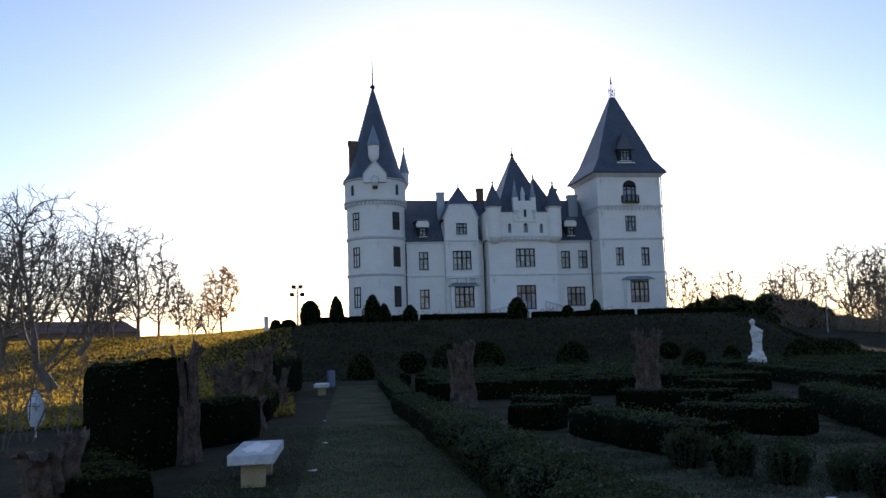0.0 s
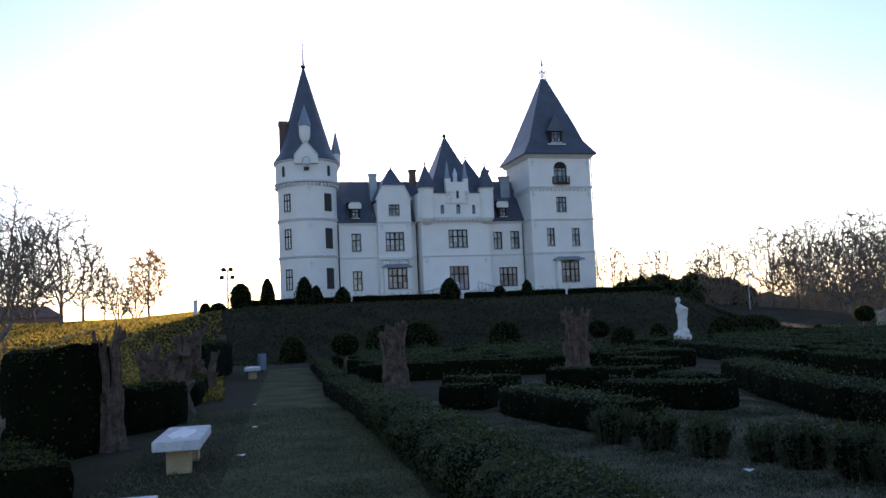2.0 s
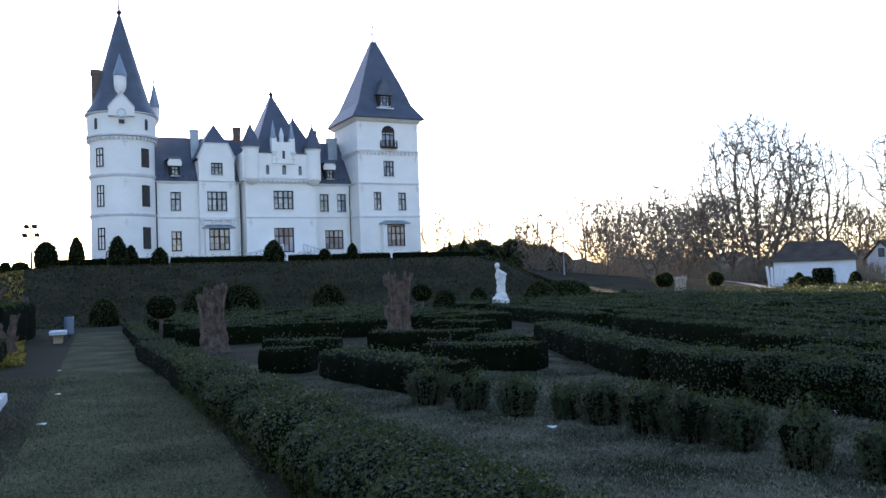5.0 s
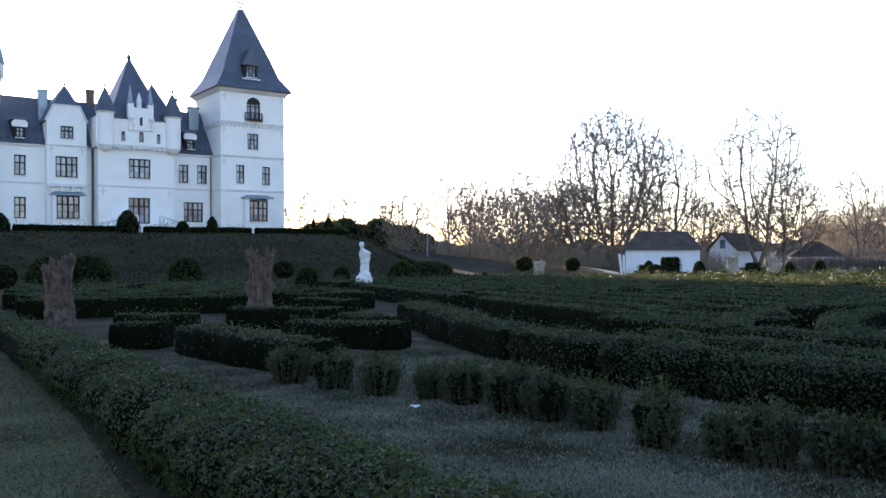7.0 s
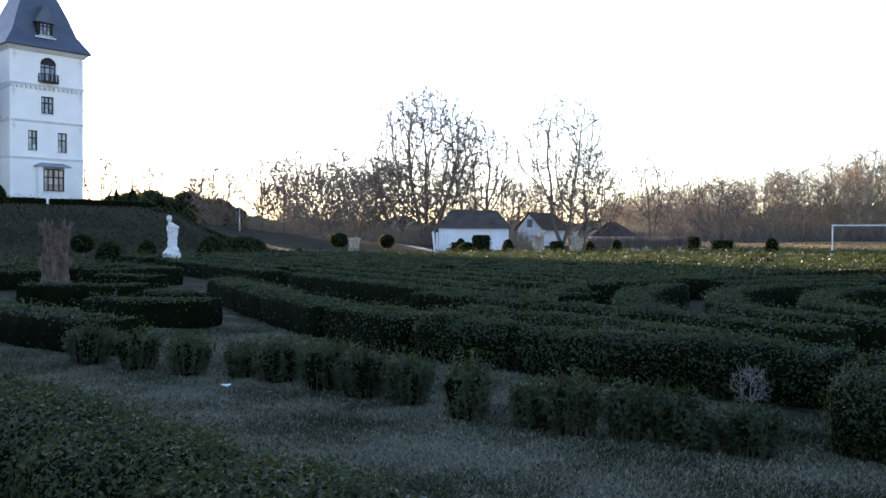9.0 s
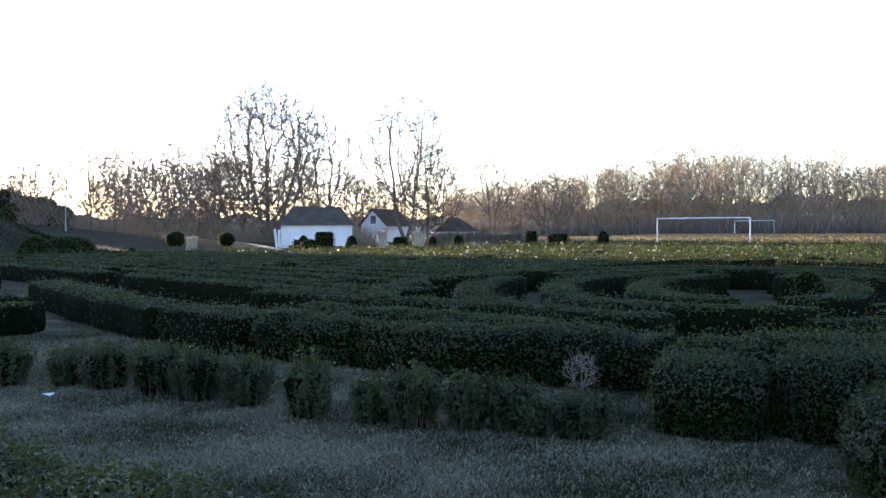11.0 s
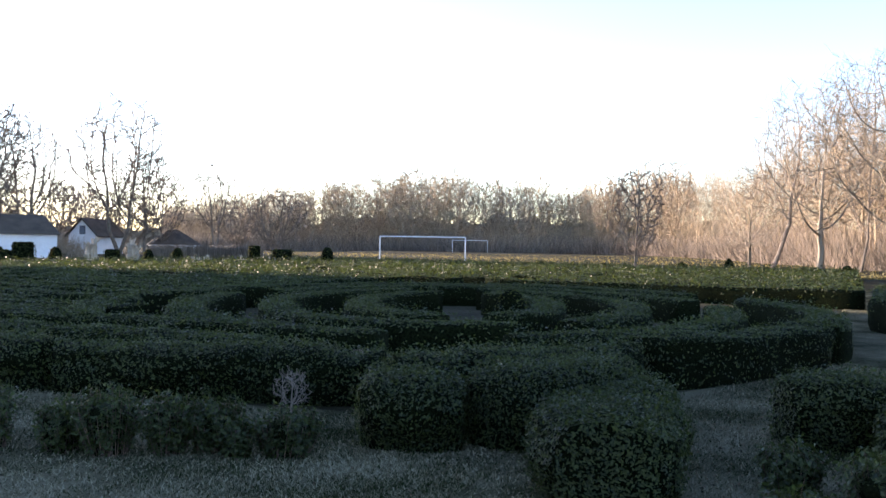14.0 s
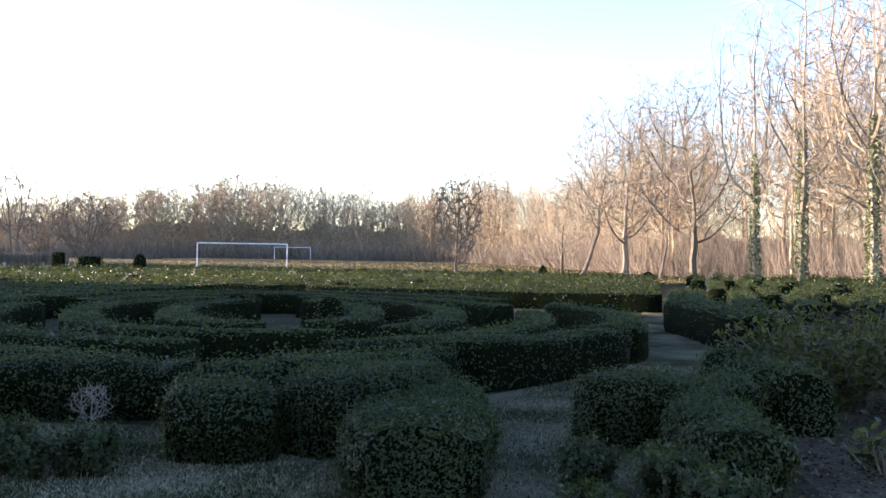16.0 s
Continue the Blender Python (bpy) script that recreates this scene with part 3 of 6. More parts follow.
prism(bm, [(30.35, 17.6), (33.35, 17.6), (33.35, 20.85), (32.75, 20.85), (32.75, 20.35), (31.0, 20.35), (31.0, 20.85), (30.35, 20.85)], CV - 0.62, CV + 0.2)
part("raised_gable", bm, plaster, castle)
bm = bmesh.new()
box(bm, 31.68, 32.02, CV - 0.64, CV - 0.6, 18.2, 19.2)
part("slit_window", bm, shutter_paint, castle)
for u in (30.65, 33.05):
    bm = bmesh.new()
    lathe(bm, [(0.42, 20.8), (0.42, 21.0), (0.34, 21.1), (0.03, 23.2)], 14, u, CV - 0.25)
    part("pinnacle", bm, metal_roof, castle)
    bm = bmesh.new()
    box(bm, u - 0.36, u + 0.36, CV - 0.8, CV - 0.623, 18.9, 19.15)
    box(bm, u - 0.22, u + 0.22, CV - 0.76, CV - 0.622, 18.55, 18.88)
    part("corbel", bm, trim_stone, castle)
bm = bmesh.new()
lathe(bm, [(0.3, 20.4), (0.3, 21.3), (0.36, 21.35), (0.03, 22.4)], 12, 31.9, CV + 0.4)
part("little_dormer", bm, white_paint, castle)
bm = bmesh.new()
loft4(bm, [(28.2, 35.4, CV + 0.1, 116, 18.6), (28.4, 35.2, CV + 0.3, 115.8, 19.2), (31.65, 31.75, 111.9, 112.1, 27.3)])
part("middle_roof", bm, slate, castle, "tall slate pyramid roof")
finial(31.7, 112, 27.1, 29.0, 0.1)
bm = bmesh.new()
loft4(bm, [(33.0, 38.6, 112.5, 118.5, 19.0), (35.55, 35.65, 115.4, 115.6, 25.0)])
part("rear_roof", bm, slate, castle)
finial(35.6, 115.5, 24.9, 26.3, 0.05)
for u0, u1 in ((28.9, 30.3), (33.4, 35.0)):
    bm = bmesh.new()
    for x in np.arange(u0, u1, 0.4):
        box(bm, x - 0.04, x + 0.04, CV + 0.02, CV + 0.08, 19.02, 19.35)
    box(bm, u0 - 0.3, u1 + 0.2, CV - 0.55, CV + 0.3, 18.9, 19.02)
    part("parapet_coping", bm, slate, castle)

# chimneys of the wings
for u, v, w, z, mt in ((21.7, 112.5, 1.0, 22.3, metal_roof), (27.6, 114.4, 0.85, 23.2, brick_brown), (38.3, 115, 0.8, 23.3, brick_brown), (40.2, 112.8, 1.3, 22.0, metal_roof)):
    bm = bmesh.new()
    box(bm, u - w / 2, u + w / 2, v - 0.4, v + 0.4, 17.5, z)
    box(bm, u - w / 2 - 0.08, u + w / 2 + 0.08, v - 0.48, v + 0.48, z - 0.25, z + 0.02)
    part("chimney", bm, mt, castle)

# square tower
SV, S0, S1, SB = 107.0, 41.75, 50.6, 115.9
tower_holes = [(43.85, 44.95, 11.7, 14.1), (47.4, 48.55, 11.65, 14.05), (45.4, 46.9, 16.2, 18.3), (45.3, 47.2, 20.2, 22.3)]
wall_panel("square_tower", S0, S1, BASE, 23.95, SV, tower_holes, 0.5, "square white plastered tower")
bm = bmesh.new()
box(bm, S0, S0 + 0.5, SV + 0.5, SB, BASE, 23.95)
box(bm, S1 - 0.5, S1, SV + 0.5, SB, BASE, 23.95)
box(bm, S0 + 0.5, S1 - 0.5, SB - 0.5, SB, BASE, 23.95)
part("tower_side", bm, plaster, castle)
window(*tower_holes[0], SV)
window(*tower_holes[1], SV)
window(*tower_holes[2], SV, 3)
window(*tower_holes[3], SV, 3, 0.2, 0.8)
bm = bmesh.new()
prism(bm, [(45.3, 22.3), (45.5, 22.7), (45.85, 22.95), (46.25, 23.05), (46.65, 22.95), (47.0, 22.7), (47.2, 22.3)], SV - 0.03, SV - 0.004)
part("arch_head", bm, frame_paint, castle)
bm = bmesh.new()
lathe(bm, [(1.02, 20.05), (1.05, 20.0), (1.05, 20.1)], 20, 46.25, SV - 0.1)
for k in range(13):
    a = math.pi + math.pi * k / 12
    x, y = 46.25 + 1.2 * math.cos(a), SV - 0.05 + 0.75 * math.sin(a)
    lathe(bm, [(0.035, 20.0), (0.05, 20.4), (0.035, 20.95)], 6, x, y)
for z in (20.0, 20.95):
    for k in range(12):
        a, b = math.pi + math.pi * k / 12, math.pi + math.pi * (k + 1) / 12
        p, q = Vector((46.25 + 1.2 * math.cos(a), SV - 0.05 + 0.75 * math.sin(a), z)), Vector((46.25 + 1.2 * math.cos(b), SV - 0.05 + 0.75 * math.sin(b), z))
        bmesh.ops.create_cube(bm, size=1, matrix=Matrix.Translation((p + q) / 2) @ (q - p).to_track_quat("X", "Z").to_matrix().to_4x4() @ Matrix.Diagonal(((q - p).length, 0.07, 0.07, 1)))
part("balcony_rail", bm, iron, castle, "black iron balcony rail")
for z in (10.75, 15.2):
    course("string_course", S0, S1, SV, z, 0.28, 0.14)
course("corbel_frieze", S0, S1, SV, 19.55, 0.3, 0.2, True)
bm = bmesh.new()
for z, p in ((10.75, 0.12), (15.2, 0.12), (19.5, 0.2)):
    box(bm, S0 - p, S0 - 0.003, SV + 0.01, SB + p, z - 0.1, z + 0.16)
for k in range(16):
    y = SV + 0.4 + k * 0.55
    box(bm, S0 - 0.18, S0 - 0.004, y - 0.13, y + 0.13, 19.02, 19.38)
part("string_course", bm, trim_stone, castle)
bm = bmesh.new()
loft4(bm, [(S0 - 0.75, S1 + 0.75, SV - 0.75, SB + 0.75, 23.95), (S0 - 0.8, S1 + 0.8, SV - 0.8, SB + 0.8, 24.05), (S0 + 0.55, S1 - 0.55, SV + 0.55, SB - 0.55, 26.1),
           (S0 + 1.3, S1 - 1.25, SV + 1.25, SB - 1.7, 28.2), (45.9, 46.55, 110.9, 111.5, 35.5)])
part("tower_roof", bm, slate, castle, "steep flared slate tent roof")
bm = bmesh.new()
loft4(bm, [(S0 - 0.15, S1 + 0.15, SV - 0.15, SB + 0.15, 23.5), (S0 - 0.55, S1 + 0.55, SV - 0.55, SB + 0.55, 23.94)])
part("eave_moulding", bm, trim_stone, castle)
bm = bmesh.new()
for x, y in ((45.93, 110.95), (46.52, 110.95), (45.93, 111.45), (46.52, 111.45)):
    lathe(bm, [(0.05, 35.3), (0.05, 36.4), (0.1, 36.5), (0.02, 36.9)], 6, x, y)
lathe(bm, [(0.06, 35.3), (0.06, 37.4), (0.14, 37.5), (0.03, 38.6)], 6, 46.2, 111.2)
box(bm, 45.9, 46.55, 110.93, 110.97, 35.8, 35.86)
part("roof_cresting", bm, iron, castle)
bm = bmesh.new()
box(bm, 45.0, 46.9, 107.25, 111, 25.4, 27.3)
part("roof_dormer", bm, frame_paint, castle)
window(45.25, 46.65, 25.7, 27.2, 107.14, 3, 0.0, 0.75)
bm = bmesh.new()
prism(bm, [(44.75, 27.25), (47.15, 27.25), (46.1, 29.4), (45.8, 29.4)], 107.0, 111.5)
part("dormer_roof", bm, slate, castle)
bm = bmesh.new()
box(bm, 44.7, 47.2, 106.85, 107.9, 25.32, 25.5)
part("dormer_sill", bm, trim_stone, castle)
# ground floor bay of the square tower
bm = bmesh.new()
box(bm, 44.7, 45.25, SV - 0.9, SV - 0.003, BASE, 9.75)
box(bm, 47.8, 48.35, SV - 0.9, SV - 0.003, BASE, 9.75)
box(bm, 45.25, 47.8, SV - 0.9, SV - 0.003, BASE, 6.75)
part("bay_window_surround", bm, plaster, castle)
window(45.25, 47.8, 6.8, 9.5, SV - 0.9, 4, 0.08)
bm = bmesh.new()
loft4(bm, [(44.45, 48.6, SV - 1.15, SV - 0.003, 9.75), (44.5, 48.55, SV - 1.1, SV - 0.003, 9.9), (45.2, 47.9, SV - 0.3, SV - 0.003, 10.25)])
part("bay_window_roof", bm, metal_roof, castle)
for u, z, v in ((12.7, 19.6, 107.27), (22.0, 14.9, BV), (25.4, 14.9, BV), (27.55, 10.1, CV), (35.5, 10.1, CV), (30.9, 18.1, CV - 0.62), (33.1, 18.1, CV - 0.62),
                (42.2, 18.6, SV), (50.2, 18.6, SV), (42.2, 14.5, SV), (50.2, 14.5, SV), (42.3, 22.9, SV), (50.2, 22.9, SV), (12.7, 14.9, 107.27), (12.7, 10.1, 107.27)):
    anchor(u, z, v)
for u, v, z1 in ((16.5, 109.85, 15.2), (26.75, 109.85, 15.2), (41.5, 109.85, 15.2), (50.72, 106.95, 23.5)):
    bm = bmesh.new()
    lathe(bm, [(0.07, BASE), (0.07, z1)], 8, u, v)
    part("downpipe", bm, frame_paint, castle)

# garden steps with curved stone rails
steps = root("terrace_steps", "curved pale stone steps with balustrades before the castle door", "steps", rz=math.degrees(-AX))
for side in (-1, 1):
    bm = bmesh.new()
    pts = [(31.8 + side * (1.3 + 4.0 * t), 104.2 + 2.6 * t * t, 7.1 - 1.0 * t) for t in np.linspace(0, 1, 9)]
    for p, q in zip(pts, pts[1:]):
        for dz, w, h in ((0, 0.3, 0.16), (-0.85, 0.24, 0.14)):
            a, b = Vector(p) + Vector((0, 0, dz)), Vector(q) + Vector((0, 0, dz))
            bmesh.ops.create_cube(bm, size=1, matrix=Matrix.Translation((a + b) / 2) @ (b - a).to_track_quat("X", "Z").to_matrix().to_4x4() @ Matrix.Diagonal(((b - a).length + 0.02, w, h, 1)))
        lathe(bm, [(0.1, p[2] - 0.8), (0.14, p[2] - 0.5), (0.08, p[2] - 0.2), (0.1, p[2] - 0.07)], 8, p[0], p[1])
        box(bm, min(p[0], q[0]), max(p[0], q[0]), p[1] + 0.05, 107.9, 4.4, p[2] - 0.95)
    part("balustrade", bm, trim_stone, steps)
bm = bmesh.new()
for k in range(5):
    box(bm, 30.5, 33.1, 103.4 + 0.33 * k, 107.9 - 0.02 * k, 4.3 if k == 0 else 5.4 + 0.17 * (k - 1), 5.4 + 0.17 * k)
part("flight", bm, trim_stone, steps)

# ---- hedges ----
rng = np.random.default_rng(7)


def hedge_body(pts, width, height, dens, size, seed, name="hedge", label="", category="hedge", group="", leaf=None, round_end=True, core_mat=None):
    """A clipped hedge along a line of (x, y): an uneven core, near-black for shade, and a shell of leaves on it."""
    rg = np.random.default_rng(seed)
    size, dens = (size * 1.05, dens * 1.5) if size < 0.019 else (size, dens * 1.1)
    line = []
    for (x0, y0), (x1, y1) in zip(pts, pts[1:]):
        n = max(1, int(math.hypot(x1 - x0, y1 - y0) / (0.16 if size < 0.024 else 0.35)))
        line += [(x0 + (x1 - x0) * k / n, y0 + (y1 - y0) * k / n) for k in range(n)]
    line.append(pts[-1])
    L = np.array(line)
    # soften the corners
    for _ in range(3):
        if len(L) > 4:
            L[1:-1] = (L[:-2] + 2 * L[1:-1] + L[2:]) / 4
    d = np.gradient(L, axis=0)
    d /= np.maximum(np.linalg.norm(d, axis=1, keepdims=True), 1e-6)
    side = np.stack([d[:, 1], -d[:, 0]], 1)
    prof = [(-0.46, 0.0), (-0.49, 0.25), (-0.5, 0.5), (-0.5, 0.72), (-0.48, 0.9), (-0.42, 0.985), (-0.2, 1.01), (0.0, 1.02), (0.2, 1.01), (0.42, 0.985), (0.48, 0.9), (0.5, 0.72), (0.5, 0.5), (0.49, 0.25), (0.46, 0.0)]
    shag = 1.6 if size < 0.0225 else (1.0 if size < 0.026 else 0.5)
    if shag > 1:
        prof = [(-0.40, 0.0), (-0.45, 0.2), (-0.49, 0.45), (-0.5, 0.66), (-0.46, 0.83), (-0.38, 0.94), (-0.2, 1.0), (0.0, 1.02), (0.2, 1.0), (0.38, 0.94), (0.46, 0.83), (0.5, 0.66), (0.49, 0.45), (0.45, 0.2), (0.40, 0.0)]
    m = len(prof)
    V, F = [], []
    ground_z = np.array([land(x, y) for x, y in L])
    fine = 0.05 if size < 0.03 else 0.03
    for i, (x, y) in enumerate(L):
        end = min(i, len(L) - 1 - i)
        k = ((0.62, 0.86, 0.96)[end] if size < 0.0225 else (0.8 if end == 0 else 1.0)) if round_end and end < 3 else 1.0
        for a, b in prof:
            j = 1 + 0.17 * shag * noise.noise((x * 1.3 + a * 2, y * 1.3, b * 2 + seed)) + 0.12 * shag * noise.noise((x * 4 + a * 5, y * 4, b * 5 + seed)) + fine * noise.noise((x * 11 + a * 9, y * 11, b * 9 + seed))
            hh = height * (1 + 0.10 * shag * noise.noise((x * 0.9, y * 0.9, seed * 0.37)) + 0.09 * noise.noise((x * 4.1 + a * 3, y * 4.1, seed)))
            if size < 0.03:
                dip = 0.16 * max(0.0, math.sin((x * d[i, 0] + y * d[i, 1]) * 4.9 + seed)) ** 7
                hh, j = hh * (1 - dip), j - dip
            # the single plants show as shallow upright swellings
            w = width * k * a * (j + 0.09 * (1 - b * 0.6) * math.sin((x * d[i, 0] + y * d[i, 1]) * 17 + 2.5 * noise.noise((x * 1.1, y * 1.1, seed + a))))
            V.append((x + side[i, 0] * w, y + side[i, 1] * w, ground_z[i] + hh * b - (0.03 if b == 0 else 0)))
    for i in range(len(L) - 1):
        for j in range(m - 1):
            o = i * m + j
            F.append((o, o + m, o + m + 1, o + 1))
    F.append(tuple(range(m)))
    F.append(tuple(range((len(L) - 1) * m + m - 1, (len(L) - 1) * m - 1, -1)))
    ob = place_mesh(name, V, F, core_mat or shade_core, smooth_shade=True)
    tagged(ob, label, category, group)
    # leaves over the faces, by area
    P = np.array(V)
    tri, nr = [], []
    for f in F:
        if len(f) == 4:
            tri += [(f[0], f[1], f[2]), (f[0], f[2], f[3])]
        else:
            tri += [(f[0], f[k], f[k + 1]) for k in range(1, len(f) - 1)]
    T = np.array(tri)
    A, B, C = P[T[:, 0]], P[T[:, 1]], P[T[:, 2]]
    cr = np.cross(B - A, C - A)
    area = np.linalg.norm(cr, axis=1) / 2
    nrm = -cr / np.maximum(np.linalg.norm(cr, axis=1, keepdims=True), 1e-9)
    # fewer leaves on the sides, so the core's painted shade shows there
    weight = area * np.where(np.abs(cr[:, 2]) / 2 > 0.5 * area, 1.0, 0.8 if size < 0.024 else (0.35 if size < 0.026 else 0.06))
    n = int(weight.sum() * dens)
    pick = rg.choice(len(T), n, p=weight / weight.sum())
    r1, r2 = rg.random(n), rg.random(n)
    s = np.sqrt(r1)
    c = A[pick] * (1 - s)[:, None] + B[pick] * (s * (1 - r2))[:, None] + C[pick] * (s * r2)[:, None]
    nn = nrm[pick]
    # outward
    mid = np.array([L[min(int(k) // (2 * (m - 1)), len(L) - 1)] for k in pick])
    out = c - np.column_stack([mid, ground_z.mean() + np.full(n, height * 0.4)])
    flip = np.sign((nn * out).sum(1))[:, None]
    flip[flip == 0] = 1
    nn = nn * flip
    # the two end faces look along the line
    body = 2 * (len(L) - 1) * (m - 1)
    nn[(pick >= body) & (pick < body + m - 2)] = (-d[0, 0], -d[0, 1], 0.15)
    nn[pick >= body + m - 2] = (d[-1, 0], d[-1, 1], 0.15)
    c = c + nn * rg.uniform(-0.6, 1.6 if size < 0.0225 else 0.6, n)[:, None] * size * 1.4
    c += nn * ((rg.random(n) < (0.3 if size < 0.0225 else 0.08)) * rg.uniform(0, 4.2, n) * size)[:, None]
    c[:, 2] += (rg.random(n) < (0.12 if size < 0.0225 else 0.05)) * (nn[:, 2] > 0.4) * rg.uniform(0, 4.5, n) * size
    v, f = leaf_arrays(c, nn, size, rg, np.where(nn[:, 2] > 0.5, 0.85 if size > 0.06 else 0.6, 0.3))
    lf = place_mesh("foliage", v, f, leaf or box_leaf, ob)
    return ob


BOX = "clipped dark green box hedge of the garden maze"
# hedge along the path
hedge_body([(2.1, 1.6), (1.8, 3.6), (1.48, 5.8), (1.22, 7.8)], 1.06, 0.54, 2700, 0.017, 1, label="broad clipped box hedge beside the grass path")
hedge_body([(1.18, 7.9), (0.72, 11.5), (0.22, 15.0)], 0.92, 0.52, 1500, 0.022, 2, label="broad clipped box hedge beside the grass path")
hedge_body([(0.2, 15.1), (-0.3, 18.5), (-1.15, 24.0)], 0.8, 0.48, 700, 0.03, 3, label="broad clipped box hedge beside the grass path")
hedge_body([(-1.2, 25.5), (-2.9, 41.0)], 0.65, 0.46, 300, 0.04, 4, label="low clipped box hedge beside the grass path")
# near maze hedges
near = [([(9.2, 22.0), (7.75, 15.6), (7.3, 12.6)], 0.95, 0.55, 700, 0.028), ([(7.27, 12.45), (7.22, 10.1)], 0.95, 0.55, 1100, 0.024),
        ([(7.25, 9.95), (7.5, 8.35)], 0.97, 0.57, 1300, 0.022), ([(7.55, 8.25), (7.95, 6.6), (8.35, 5.3), (8.6, 4.6)], 0.95, 0.56, 1500, 0.021),
        ([(6.75, 3.75), (7.0, 2.95)], 0.95, 0.6, 2400, 0.017), ([(7.0, 2.75), (7.75, 2.45), (8.5, 2.0)], 0.85, 0.62, 2400, 0.017),
        ([(8.3, 1.95), (5.85, 1.42)], 1.1, 0.53, 3200, 0.016),
        ([(8.0, 4.15), (9.7, 3.05), (10.9, 2.45)], 0.8, 0.57, 1500, 0.022), ([(11.0, 2.35), (12.4, 1.35), (13.9, 0.7), (16.0, 0.35)], 0.85, 0.62, 1100, 0.024),
        ([(8.4, 0.5), (8.75, -0.2), (9.2, -1.0)], 0.95, 0.6, 2600, 0.017), ([(8.3, -0.55), (7.4, -0.65), (6.5, -0.75)], 0.72, 0.48, 2600, 0.017), ([(11.3, -0.95), (10.3, -1.25), (9.2, -1.6)], 0.85, 0.6, 1800, 0.02),
        ([(22.0, -0.9), (19.2, -1.6), (17.0, -2.2)], 1.3, 0.72, 700, 0.03), ([(30.0, -1.2), (23.0, -0.95)], 1.0, 0.7, 400, 0.04),
        ([(9.0, 6.3), (8.95, 11.2)], 0.8, 0.55, 900, 0.028), ([(10.7, 7.4), (10.5, 10.5), (10.2, 14.3)], 0.8, 0.55, 800, 0.03), ([(12.4, 11.8), (12.2, 15.2)], 0.8, 0.55, 400, 0.036), ([(14.0, 14.6), (17.5, 15.4), (22.0, 15.2)], 0.8, 0.55, 320, 0.04)]
for k, (pts, w, h, dens, size) in enumerate(near):
    hedge_body(pts, w, h, dens, size, 20 + k, label=BOX, group="hedges of the maze")
# block beds beside the path hedge
for k, (pts, w) in enumerate([([(2.6, 16.8), (3.2, 14.2), (3.75, 12.4)], 0.9), ([(4.5, 16.9), (6.2, 15.2)], 0.9), ([(6.3, 18.6), (6.6, 17.2)], 0.8), ([(1.4, 18.2), (2.2, 17.6)], 0.8),
                              ([(1.6, 21.0), (3.2, 20.2)], 0.7), ([(4.4, 22.4), (6.8, 20.8)], 0.8), ([(7.2, 26.5), (8.6, 25.0)], 0.8)]):
    hedge_body(pts, w, 0.5, 500, 0.032, 60 + k, label=BOX, group="hedges of the maze")
# long oval rings about the middle of the maze
RX, RY, RAX = 17.2, 7.65, radians(66)
for k, (ra, rb, a0, a1) in enumerate([(4.1, 2.0, 25, 160), (4.1, 2.0, 185, 345), (5.6, 3.7, 10, 150), (5.6, 3.7, 165, 340), (7.2, 5.4, -60, 80), (7.2, 5.4, 95, 172), (7.2, 5.4, 190, 285), (8.7, 7.1, -75, 60), (8.7, 7.1, 75, 128), (8.7, 7.1, 235, 272)]):
    n = max(6, int(max(ra, rb) * abs(a1 - a0) / 57 / 0.5))
    pts = []
    for j in range(n + 1):
        a = radians(a0 + (a1 - a0) * j / n)
        p, q = ra * math.cos(a), rb * math.sin(a)
        pts.append((RX + p * math.sin(RAX) + q * math.cos(RAX), RY + p * math.cos(RAX) - q * math.sin(RAX)))
    hedge_body(pts, 0.66, 0.56, 900, 0.03, 100 + k, label="curved clipped box hedge of the garden maze", group="hedges of the maze", core_mat=shade_core_far)
# the straight rows behind and beside the rings
rd = random.Random(5)
rows = []
for i in range(34):
    x = 9.9 + 1.62 * i
    lo = 11.5 if x < 10.6 else (15.3 if x < 28 else -0.4)
    y = lo
    hi = 47 - 0.12 * max(0, x - 20)
    while y < hi - 2:
        ln = rd.uniform(6, 15)
        y1 = min(hi, y + ln)
        rows.append([(x + 0.09 * y, y), (x + 0.09 * y1, y1)])
        if rd.random() < 0.5:
            rows.append([(x + 0.09 * y1 + 0.5, y1 - 0.45), (x + 0.09 * y1 + 1.2, y1 - 0.45)])
        y = y1 + rd.choice((0.9, 1.2, 1.6))
for i in range(20):
    y = -2.6 - 1.65 * i
    x = 24 + 0.9 * i
    while x < 66:
        x1 = min(68, x + rd.uniform(6, 14))
        rows.append([(x, y), (x1, y - 0.06 * (x1 - x))])
        x = x1 + rd.choice((0.9, 1.3))
for i in range(12):
    y = 28.5 + 1.62 * i
    x = rd.uniform(0.2, 1.2) - 0.11 * (y - 20)
    while x < 9.5:
        x1 = min(10.5, x + rd.uniform(3, 7))
        if not (4.6 < x < 6.8 and 24.6 < y < 27):
            rows.append([(x, y), (x1, y + 0.4)])
        x = x1 + 1.0
for k, pts in enumerate(rows):
    r = math.hypot(*pts[0])
    mid = ((pts[0][0] + pts[1][0]) / 2, (pts[0][1] + pts[1][1]) / 2)
    if 17.5 < math.degrees(math.atan2(*mid)) < 21.5 and 37 < math.hypot(*mid) < 44:
        continue
    dens, size = (680, 0.034) if r < 22 else ((330, 0.049) if r < 38 else (170, 0.068))
    hedge_body(pts, 0.7, 0.56, dens, size, 200 + k, label=BOX, group="hedges of the maze", core_mat=shade_core_far)


